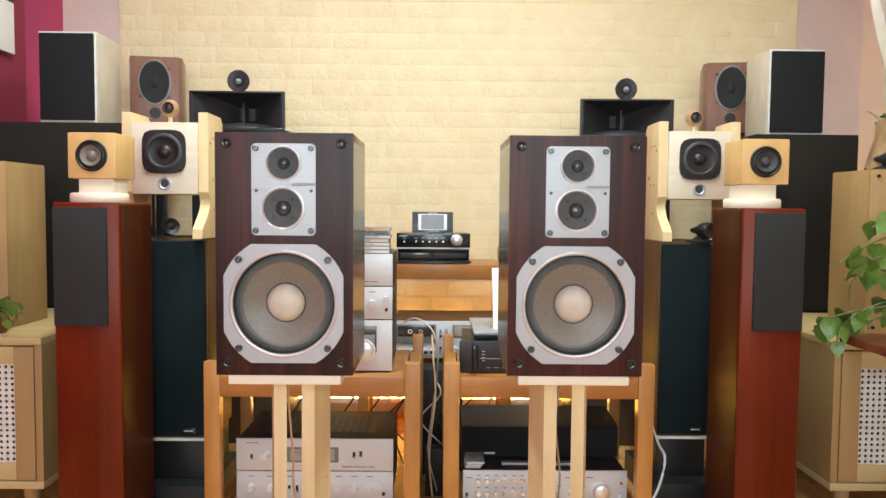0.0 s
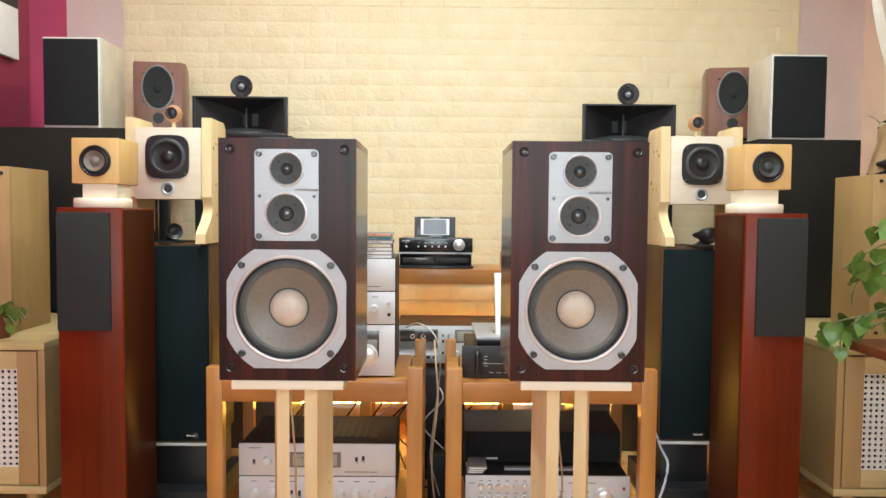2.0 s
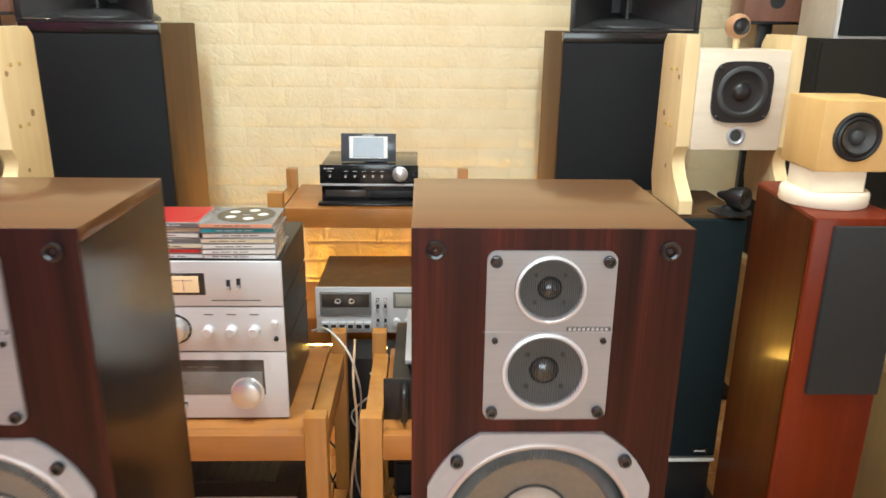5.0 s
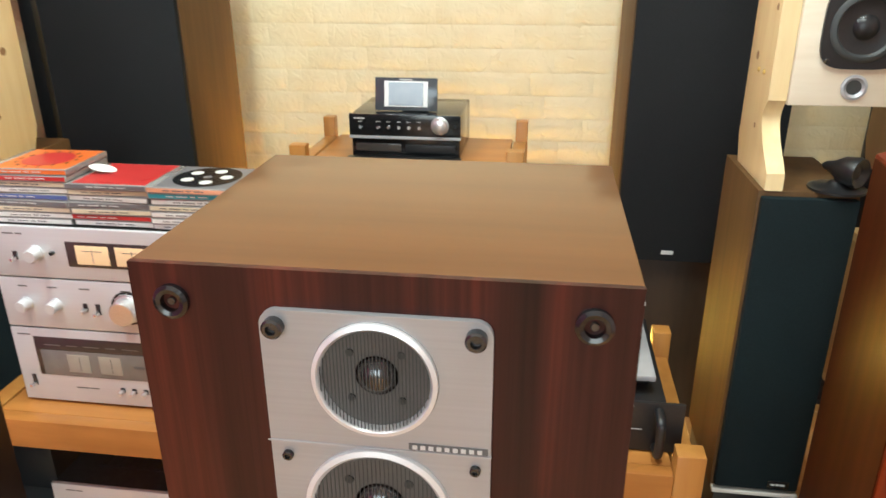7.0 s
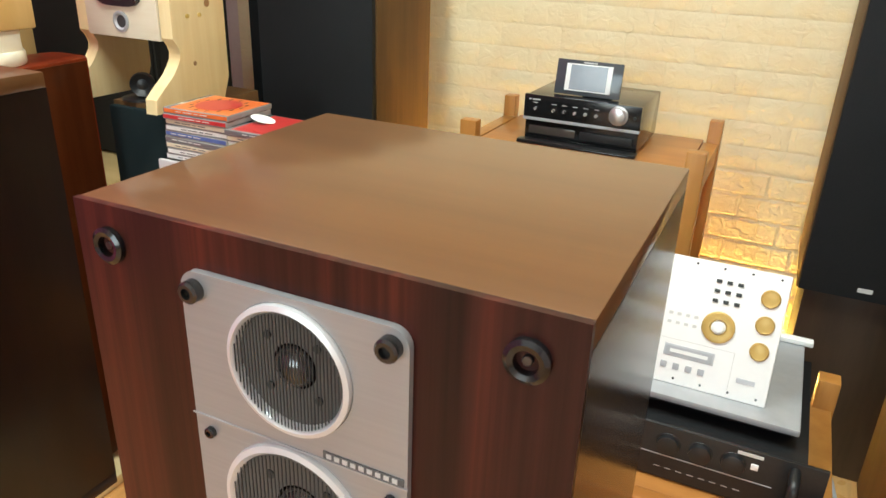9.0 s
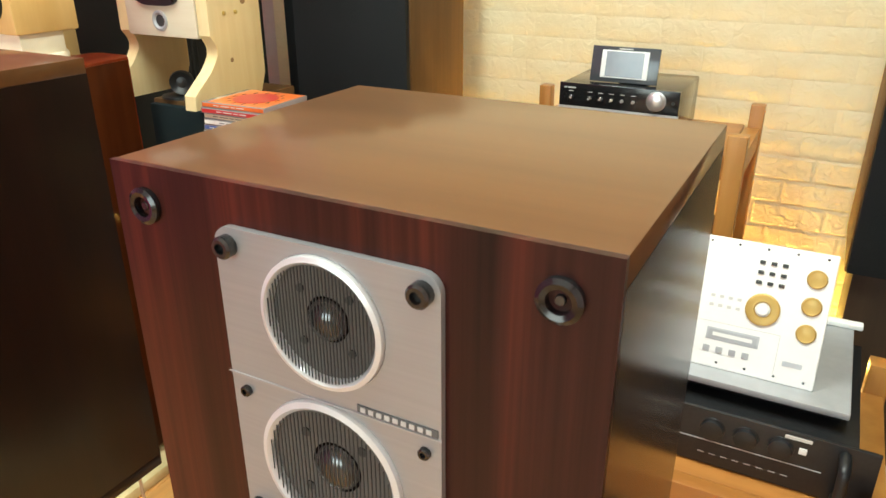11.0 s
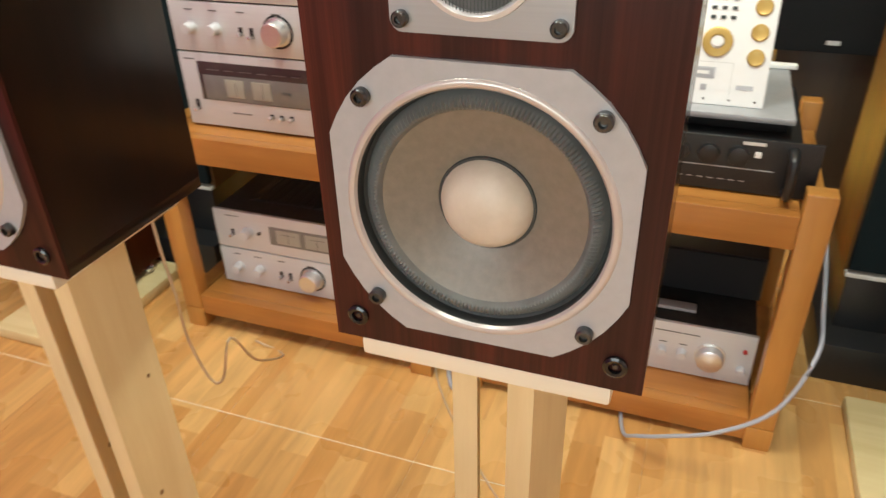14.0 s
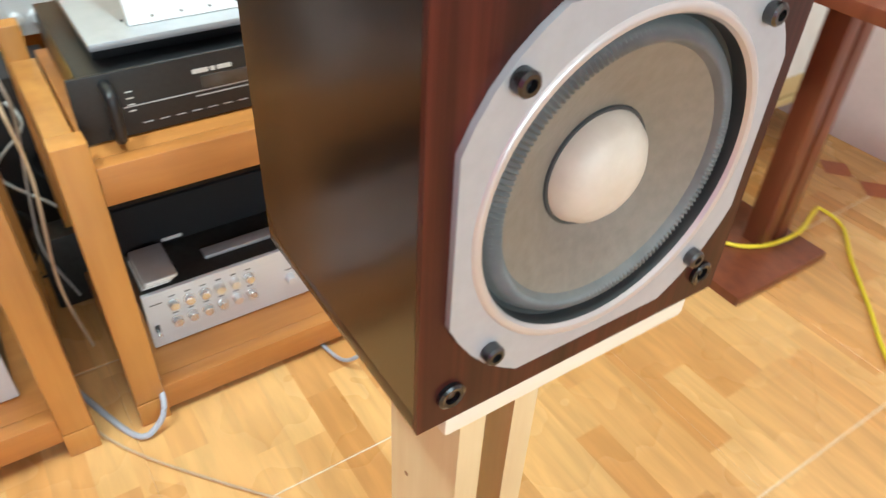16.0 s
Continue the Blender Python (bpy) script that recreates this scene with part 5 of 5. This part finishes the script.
cloth_box("large_speaker", -1.60, -1.118, 2.655, 2.95, 0.5885, 1.258, "large flat brown black cloth fronted loudspeaker on the cabinet", CLOTH_BRN, CLOTH_BRN, CLOTH_BRN, "large cloth loudspeakers")
cloth_box("bookshelf_speaker", 1.228, 1.433, 2.71, 2.91, 1.2435, 1.555, "bookshelf loudspeaker with black cloth and cream marbled sides", BOOK_SIDE, CLOTH_BLK, WHITE_EDGE, "bookshelf loudspeakers")
cloth_box("bookshelf_speaker", -1.416, -1.212, 2.665, 2.865, 1.2585, 1.582, "bookshelf loudspeaker with black cloth and cream marbled sides", BOOK_SIDE, CLOTH_BLK, WHITE_EDGE, "bookshelf loudspeakers")


def oak_box(x0, x1, y, y1):
    t = thing("oak_speaker", ((x0 + x1) / 2, (y + y1) / 2, 0.5885), "plain light oak loudspeaker cabinet on the side cabinet", "loudspeaker", "oak loudspeakers")
    part("cabinet", bx(x0, x1, y + 0.012, y1, 0.5885, 1.090, 0.003), OAK, t)
    f = part("front", bx(x0, x1, y, y + 0.012, 0.5885, 1.090, 0.003), OAK, t)
    cx = (x0 + x1) / 2
    d = part("driver", lathe([(0.085, 0), (0.085, 0.005), (0.078, 0.007), (0.068, 0.003), (0.03, -0.006), (0.0, 0.002)], (cx, y - 0.0065, 0.80), n=40), BLACK, f)
    for sx in (-1, 1):
        for zz in (0.61, 1.07):
            screw((cx + sx * ((x1 - x0) / 2 - 0.022), y, zz), 0.005, f, "socket", BLACK)
    return t


oak_box(1.318, 1.62, 2.205, 2.42)
oak_box(-1.575, -1.272, 2.20, 2.42)


def oval_speaker(cx, y, turn):
    """Mahogany box on a black pole, with an oval driver and a port."""
    t = thing("oval_speaker", (cx, y, 0), "mahogany loudspeaker with a grey oval driver on a pole", "loudspeaker", "oval loudspeakers")
    w, z0, z1, d = 0.094, 1.285, 1.575, 0.20
    b = part("cabinet", prism([(cx - w, y), (cx + w, y), (cx + w + 0.012, y + 0.03), (cx + w - 0.01, y + d), (cx - w + 0.01, y + d), (cx - w - 0.012, y + 0.03)], "z", z0, z1, 0.003), MAHOG, t)
    oz = z1 - 0.105
    out = [(cx + 0.064 * math.cos(2 * math.pi * k / 48) * (1 + 0.04 * math.cos(8 * math.pi * k / 48)), oz + 0.093 * math.sin(2 * math.pi * k / 48)) for k in range(48)]
    fr = part("driver", prism(out, "y", y - 0.005, y - 0.0002, 0.001), OVALFRAME, b, "dull metal oval frame")
    cone = bmesh.new()
    rings = []
    for sc_, dy in ((0.92, -0.0055), (0.84, -0.0075), (0.78, -0.0055), (0.25, -0.0052), (0.22, -0.009), (0.06, -0.013)):
        rings.append([cone.verts.new((cx + 0.064 * sc_ * math.cos(2 * math.pi * k / 40), y + dy, oz + 0.093 * sc_ * math.sin(2 * math.pi * k / 40))) for k in range(40)])
    for p, q in zip(rings, rings[1:]):
        for k in range(40):
            cone.faces.new((p[k], p[(k + 1) % 40], q[(k + 1) % 40], q[k]))
    cone.faces.new(rings[-1])
    part("cone", cone, CLOTH_GRY, fr, "dark grey oval cone")
    for sx in (-1, 1):
        for sz in (-1, 1):
            screw((cx + sx * 0.058, y, oz + sz * 0.058), 0.004, b)
    pt = part("port", lathe([(0.023, 0), (0.022, 0.001), (0.0205, 0)], (cx, y, z0 + 0.060), n=28), RUBBER, b)
    # Black disc holds the shade of the port, which is not cut.
    part("port_shade_disc", cyl((cx, y + 0.001, z0 + 0.060), 0.0208, 0.0015), BLACK, pt)
    part("pole", bx(cx - 0.02, cx + 0.02, y + 0.08, y + 0.12, 0.02, z0, 0.004), BLACK, t)
    part("top_plate", bx(cx - 0.085, cx + 0.085, y + 0.01, y + 0.18, z0 - 0.008, z0 - 0.0003, 0.002), BLACK, t)
    part("base_plate", bx(cx - 0.09, cx + 0.09, y + 0.0, y + 0.2, 0, 0.02, 0.004), BLACK, t)
    t.rotation_euler = (0, 0, radians(turn))
    return t


oval_speaker(1.035 + 0.19, 3.05, -8)
oval_speaker(-1.152, 3.05, 8)

# ---- plants and the plant table ----
pt = thing("plant_table", (1.33, 1.80, 0), "small red brown wooden pedestal table for a plant", "table")
part("base_plate", bx(1.124, 1.42, 1.725, 1.975, 0, 0.022, 0.003), REDWOOD, pt)
part("column", bx(1.300, 1.340, 1.81, 1.86, 0.022, 0.602, 0.003), REDWOOD, pt)
part("column", bx(1.352, 1.392, 1.81, 1.86, 0.022, 0.602, 0.003), REDWOOD, pt)
part("table_top", bx(1.125, 1.62, 1.66, 2.0, 0.602, 0.627, 0.004), REDWOOD, pt)

pot = thing("potted_pothos", (1.36, 1.86, 0.627), "green trailing pothos in a dark pot", "plant")
part("pot", lathe([(0, 0), (0.07, 0), (0.095, 0.13), (0.1, 0.135), (0.1, 0.15), (0.09, 0.15), (0.085, 0.12), (0, 0.12)], (1.40, 1.86, 0.6275), (0, 0, 1), 36), REDWOOD, pot)


def leaf_mesh():
    """Heart-shaped leaf, 1 long along +y, folded a little at its midrib."""
    bm = bmesh.new()
    prof = [(0.0, 0.02), (0.06, 0.26), (0.22, 0.40), (0.42, 0.42), (0.64, 0.30), (0.85, 0.12), (1.0, 0.0)]
    mid = [bm.verts.new((0, a, 0.05 * math.sin(a * 3) - 0.22 * a * a)) for a, w in prof]
    for s in (-1, 1):
        edge = [bm.verts.new((s * w, a - (0.08 if i == 1 else 0), 0.12 * w + 0.05 * math.sin(a * 3) - 0.22 * a * a)) for i, (a, w) in enumerate(prof)]
        for i in range(len(prof) - 1):
            q = [mid[i], mid[i + 1], edge[i + 1], edge[i]]
            try:
                bm.faces.new(q if s < 0 else q[::-1])
            except ValueError:
                pass
    bmesh.ops.remove_doubles(bm, verts=bm.verts, dist=1e-4)
    me = bpy.data.meshes.new("leaf")
    for f in bm.faces:
        f.smooth = True
    bm.to_mesh(me)
    bm.free()
    me.materials.append(LEAF)
    return me


LEAFMESH = leaf_mesh()
rng = random.Random(7)


def leaf(parent, at, yaw, pitch, roll, size):
    ob = new("leaf", LEAFMESH)
    ob.parent = parent
    ob.matrix_local = pose(at[0] - parent.location.x, at[1] - parent.location.y, at[2] - parent.location.z, pitch, roll, yaw) @ Matrix.Diagonal((size, size, size, 1))
    return ob


def vine(parent, pts, sizes):
    part("vine", tube(pts, 0.0028, 6), STEM, parent)
    P = [Vector(p) for p in pts]
    k = 0
    for a, b in zip(P, P[1:]):
        for u in (0.25, 0.75):
            p = a.lerp(b, u)
            yaw = rng.uniform(-75, 75)
            leaf(parent, p + Vector((rng.uniform(-0.012, 0.012), rng.uniform(-0.02, 0.0), rng.uniform(-0.005, 0.02))), yaw, rng.uniform(-100, -30), rng.uniform(-30, 30), sizes * rng.uniform(0.75, 1.25))


vine(pot, [(1.38, 1.84, 0.75), (1.28, 1.84, 0.87), (1.18, 1.85, 0.90), (1.09, 1.85, 0.87), (1.03, 1.84, 0.83)], 0.062)
vine(pot, [(1.38, 1.84, 0.75), (1.25, 1.86, 0.80), (1.15, 1.88, 0.81), (1.06, 1.87, 0.79)], 0.066)
vine(pot, [(1.36, 1.84, 0.75), (1.25, 1.92, 0.70), (1.16, 1.96, 0.665), (1.09, 1.99, 0.66), (1.05, 2.0, 0.63)], 0.048)
vine(pot, [(1.36, 1.84, 0.75), (1.22, 1.90, 0.72), (1.12, 1.95, 0.69), (1.07, 1.97, 0.67)], 0.052)
vine(pot, [(1.40, 1.84, 0.75), (1.34, 1.82, 0.92), (1.25, 1.83, 0.97), (1.16, 1.85, 0.96), (1.12, 1.86, 0.92)], 0.066)
vine(pot, [(1.38, 1.84, 0.75), (1.27, 1.82, 0.84), (1.19, 1.83, 0.86), (1.12, 1.85, 0.84), (1.08, 1.86, 0.80)], 0.058)
vine(pot, [(1.37, 1.84, 0.75), (1.24, 1.90, 0.74), (1.15, 1.93, 0.70), (1.10, 1.95, 0.65), (1.085, 1.94, 0.60)], 0.050)

fern = thing("potted_sprig", (-1.28, 2.0, 0.588), "small green sprig at the edge of the cabinet", "plant")
part("pot", lathe([(0, 0), (0.03, 0), (0.042, 0.06), (0.044, 0.065), (0.038, 0.065), (0.036, 0.055), (0, 0.055)], (-1.27, 2.13, 0.5885), (0, 0, 1), 24), REDWOOD, fern)
vine(fern, [(-1.27, 2.13, 0.645), (-1.23, 2.10, 0.69), (-1.18, 2.07, 0.68), (-1.145, 2.05, 0.655)], 0.042)
vine(fern, [(-1.27, 2.13, 0.645), (-1.22, 2.09, 0.66), (-1.175, 2.06, 0.63)], 0.04)

st = thing("wooden_stump_vase", (1.46, 2.34, 1.0905), "barked wood stump planter with pale green succulents", "planter")
part("stump", lathe([(0, 0), (0.075, 0), (0.068, 0.05), (0.06, 0.10), (0.063, 0.15), (0.055, 0.155), (0, 0.15)], (1.455, 2.33, 1.0905), (0.12, 0, 1), 26, wobble=lambda k, i: 0.006 * math.sin(i * 1.7 + k)), BARK, st)
for k in range(26):
    a, rr = rng.uniform(0, 6.28), rng.uniform(0.0, 0.06)
    ob = leaf(st, (1.475 + rr * math.cos(a), 2.34 + rr * math.sin(a), 1.245 + rng.uniform(0, 0.02)), math.degrees(a) - 90, rng.uniform(0, 60), rng.uniform(-20, 20), rng.uniform(0.03, 0.05))
cone_tweeter(1.40, 2.27, 1.0905, 1)

# lace curtain hanging in the corner
cu = thing("lace_curtain", (1.62, 2.55, 0), "white lace curtain hanging beside the cabinet", "curtain")
bm = bmesh.new()
n, rows = 40, 30
grid = []
for j in range(rows + 1):
    z = 2.55 - (2.55 - 1.27) * j / rows
    row = []
    for i in range(n + 1):
        u = i / n
        y = 2.36 + 0.55 * u
        sweep = 0.20 * (j / rows) ** 4 * (1 - u)
        row.append(bm.verts.new((1.348 + 0.45 * u + sweep + 0.02 * math.sin(u * 34 + j * 0.04), y, z + 0.015 * math.sin(u * 20) * (j == rows))))
    grid.append(row)
for j in range(rows):
    for i in range(n):
        bm.faces.new((grid[j][i], grid[j][i + 1], grid[j + 1][i + 1], grid[j + 1][i]))
cloth = part("cloth", bm, CURTAIN, cu)
sol = cloth.modifiers.new("thickness", "SOLIDIFY")
sol.thickness = 0.002
part("rod", tube([(1.40, 2.33, 2.56), (1.61, 2.62, 2.56), (1.82, 2.93, 2.56)], 0.01, 10), WHITE, cu)

pic = thing("wall_picture", (X0 + 0.03, 2.74, 1.54), "white and black picture on the magenta wall", "picture")
part("canvas", bx(X0 + 0.0205, X0 + 0.045, 2.66, 2.90, 1.545, 1.95, 0.002), WHITE, pic)
part("dark_band", bx(X0 + 0.045, X0 + 0.047, 2.665, 2.895, 1.74, 1.945, 0), BLACK, pic)


# ---- cables and the light strip ----
def cable(pts, r, mat, label):
    t = thing("cable", pts[0], label, "cable", "cables")
    part("lead", tube(pts, r), mat, t)
    return t


cable([(-0.09, 2.30, 0.60), (-0.05, 2.26, 0.62), (0.0, 2.20, 0.595), (0.018, 2.22, 0.52), (0.015, 2.32, 0.41), (0.0, 2.37, 0.28), (-0.01, 2.39, 0.15), (0.02, 2.40, 0.02)], 0.0025, CABLE_W, "white cable looping down between the racks")
cable([(0.0, 2.36, 0.55), (0.005, 2.25, 0.50), (0.012, 2.24, 0.38), (-0.005, 2.22, 0.2), (0.01, 2.26, 0.012)], 0.003, CABLE_TWIST, "twisted wire hanging between the racks")
cable([(0.62, 2.50, 0.40), (0.664, 2.30, 0.36), (0.668, 2.12, 0.28), (0.655, 2.01, 0.26), (0.61, 1.965, 0.17), (0.53, 1.95, 0.11), (0.45, 1.955, 0.07), (0.40, 1.97, 0.04), (0.375, 2.0, 0.012), (0.36, 2.08, 0.006), (0.35, 2.2, 0.006)], 0.0036, CABLE_GREY, "grey cable curving round a rack post to the floor")
cable([(-0.10, 2.35, 0.006), (-0.03, 2.15, 0.006), (0.02, 2.03, 0.006), (0.055, 2.02, 0.02), (0.075, 2.035, 0.05), (0.08, 2.10, 0.08)], 0.005, CABLE_GREY, "grey cable lying at the rack foot")
cable([(0.285, 1.60, 0.66), (0.283, 1.575, 0.62), (0.272, 1.56, 0.5), (0.281, 1.55, 0.38), (0.27, 1.56, 0.25), (0.285, 1.60, 0.1), (0.27, 1.70, 0.006), (0.12, 1.86, 0.005), (-0.02, 2.05, 0.005), (-0.08, 2.25, 0.006)], 0.0022, CABLE_TWIST, "twisted loudspeaker wire running down the stand to the floor")
cable([(-0.275, 1.606, 0.66), (-0.30, 1.655, 0.62), (-0.33, 1.70, 0.542), (-0.326, 1.70, 0.451), (-0.320, 1.70, 0.376), (-0.318, 1.70, 0.29), (-0.292, 1.70, 0.212), (-0.264, 1.70, 0.222), (-0.245, 1.715, 0.30), (-0.262, 1.79, 0.19), (-0.36, 2.0, 0.012), (-0.45, 2.03, 0.006)], 0.0024, CABLE_TWIST, "twisted loudspeaker wire running down the stand to the floor")
cable([(1.10, 2.06, 0.03), (1.166, 2.02, 0.026), (1.215, 1.92, 0.028), (1.25, 1.845, 0.028), (1.317, 1.805, 0.028), (1.40, 1.79, 0.042), (1.50, 1.82, 0.045), (1.555, 1.83, 0.022), (1.557, 1.77, 0.008), (1.46, 1.684, 0.008), (1.356, 1.578, 0.008), (1.279, 1.505, 0.008), (1.20, 1.42, 0.008)], 0.0045, CABLE_YEL, "yellow cable looping over the floor")
for k in range(7):
    x = -0.18 + 0.06 * k
    cable([(x, 2.62 + 0.03 * (k % 3), 0.36), (x + 0.03, 2.58, 0.28 + 0.02 * (k % 2)), (x - 0.04, 2.6, 0.2), (x + 0.05, 2.56, 0.10), (x + 0.02, 2.5, 0.02), (x + 0.09, 2.52, 0.008)], 0.003, CABLE_BLK if k % 3 else CABLE_W, "tangled lead hanging behind the racks")
for k in range(5):
    x = -0.52 + 0.09 * k
    cable([(x, 2.50, 0.46), (x + 0.02, 2.54, 0.38), (x + 0.07, 2.53, 0.31), (x + 0.02, 2.55, 0.2), (x + 0.08, 2.53, 0.01)], 0.003, CABLE_BLK, "black lead hanging behind the silver units")
sk = thing("power_strip", (0.0, 2.45, 0), "grey power strip standing among leads", "power strip")
part("body", bx(-0.02, 0.06, 2.40, 2.46, 0.0, 0.16, 0.006), DARKTOP, sk)

led = thing("led_strip", (0, 3.33, 0.07), "warm yellow light strip fixed along the wall", "light strip")
part("profile", bx(-0.64, 0.64, 3.310, 3.3545, 0.070, 0.080, 0.002), WHITE, led)
# Unseen lip, added to keep the diodes' light off the speakers in front.
part("light_shield", bx(-0.64, 0.64, 3.3045, 3.3098, 0.070, 0.094, 0.001), WHITE, led)
for k in range(24):
    part("diode", bx(-0.628 + 0.0535 * k, -0.598 + 0.0535 * k, 3.312, 3.340, 0.080, 0.088, 0.001), LEDM, led)

# ---- pieces of the floor and the wall ----
TW = 0.40


def tile_mesh(w, d, name, mat):
    bm = bx(0.0001, w - 0.0001, 0.0012, d - 0.0012, -0.006, 0.0, 0.0012, seg=1)
    me = bpy.data.meshes.new(name)
    bm.to_mesh(me)
    bm.free()
    me.materials.append(mat)
    return me


floor_ob = bpy.data.objects["floor"]
meshes = {}
x_edges = [X0] + [x for x in (0.02 + TW * k for k in range(-6, 6)) if X0 + 0.02 < x < 1.70] + [1.70, X1]
y_edges = [Y0] + [y for y in (1.817 + TW * k for k in range(-12, 6)) if Y0 + 0.02 < y < Y1 - 0.02] + [Y1]
for a, b in zip(x_edges, x_edges[1:]):
    for c, d in zip(y_edges, y_edges[1:]):
        key = (round(b - a, 4), round(d - c, 4))
        if key not in meshes:
            meshes[key] = tile_mesh(b - a, d - c, "tile", TILE)
        ob = new("tile", meshes[key])
        ob.location = (a, c, 0)
        ob.parent = floor_ob
dm = bmesh.new()
dm_v = [dm.verts.new(p) for p in ((-0.045, 0, 0.0008), (0, -0.05, 0.0008), (0.045, 0, 0.0008), (0, 0.05, 0.0008))]
dm.faces.new(dm_v)
dme = bpy.data.meshes.new("diamond_inlay")
dm.to_mesh(dme)
dm.free()
dme.materials.append(DIAMOND)
yy = 0.878
while yy < 2.1:
    ob = new("diamond_inlay", dme)
    ob.location = (1.79, yy, 0)
    ob.parent = floor_ob
    yy += 0.118

# foam bricks on the north wall, 7 cm courses in running bond
BW, BH, BX0, BX1 = 0.1925, 0.07, -1.425, 1.640
brng = random.Random(3)


def brick_mesh(w, seed):
    bm = bmesh.new()
    us, vs_ = (0, 0.035, 0.3, 0.55, 0.8, 0.965, 1), (0, 0.09, 0.5, 0.91, 1)
    nx, nz = 6, 4
    r = random.Random(seed)
    g = []
    for j in range(nz + 1):
        row = []
        for i in range(nx + 1):
            u, v = us[i], vs_[j]
            edge = i in (0, nx) or j in (0, nz)
            y = -0.0004 if edge else -0.0016 - r.uniform(-0.0006, 0.0008)
            row.append(bm.verts.new((0.0007 + (w - 0.0014) * u, y, 0.0007 + (BH - 0.0014) * v)))
        g.append(row)
    for j in range(nz):
        for i in range(nx):
            bm.faces.new((g[j][i], g[j][i + 1], g[j + 1][i + 1], g[j + 1][i])).smooth = True
    me = bpy.data.meshes.new("brick")
    bm.to_mesh(me)
    bm.free()
    me.materials.append(FOAM)
    return me


wall_ob = bpy.data.objects["wall_north"]
backing = part("foam_panel", bx(BX0, BX1, Y1 - 0.005, Y1 - 0.0005, 0.0, H - 0.002, 0), FOAM, wall_ob, "cream yellow foam sheet with pressed joints")
bricks = {}
rest_v, rest_f = [], []
for j in range(int(H / BH)):
    z = j * BH
    x = BX0 - (BW / 2 if j % 2 else 0) - BW * 0.13 * (j % 3)
    while x < BX1:
        a, b = max(x, BX0), min(x + BW, BX1)
        if b - a > 0.02:
            if 0.62 <= z < 1.86:
                key = (round(b - a, 3), brng.randrange(5))
                if key not in bricks:
                    bricks[key] = brick_mesh(b - a, hash(key) % 1000)
                ob = new("brick", bricks[key])
                ob.location = (a, Y1 - 0.005, z)
                ob.parent = wall_ob
            else:
                k = len(rest_v)
                y0, y1 = Y1 - 0.0060, Y1 - 0.0076
                rest_v += [(a + 0.002, y0, z + 0.0025), (b - 0.002, y0, z + 0.0025), (b - 0.002, y0, z + BH - 0.0025), (a + 0.002, y0, z + BH - 0.0025)]
                rest_v += [(a + 0.008, y1, z + 0.008), (b - 0.008, y1, z + 0.008), (b - 0.008, y1, z + BH - 0.008), (a + 0.008, y1, z + BH - 0.008)]
                rest_f += [(k + 4, k + 5, k + 6, k + 7)] + [(k + i, k + (i + 1) % 4, k + 4 + (i + 1) % 4, k + 4 + i) for i in range(4)]
        x += BW
me = bpy.data.meshes.new("brick_courses")
me.from_pydata(rest_v, [], rest_f)
me.materials.append(FOAM)
rest = new("brick_courses", me)
rest.parent = wall_ob
tagged(rest, kind="stuff")
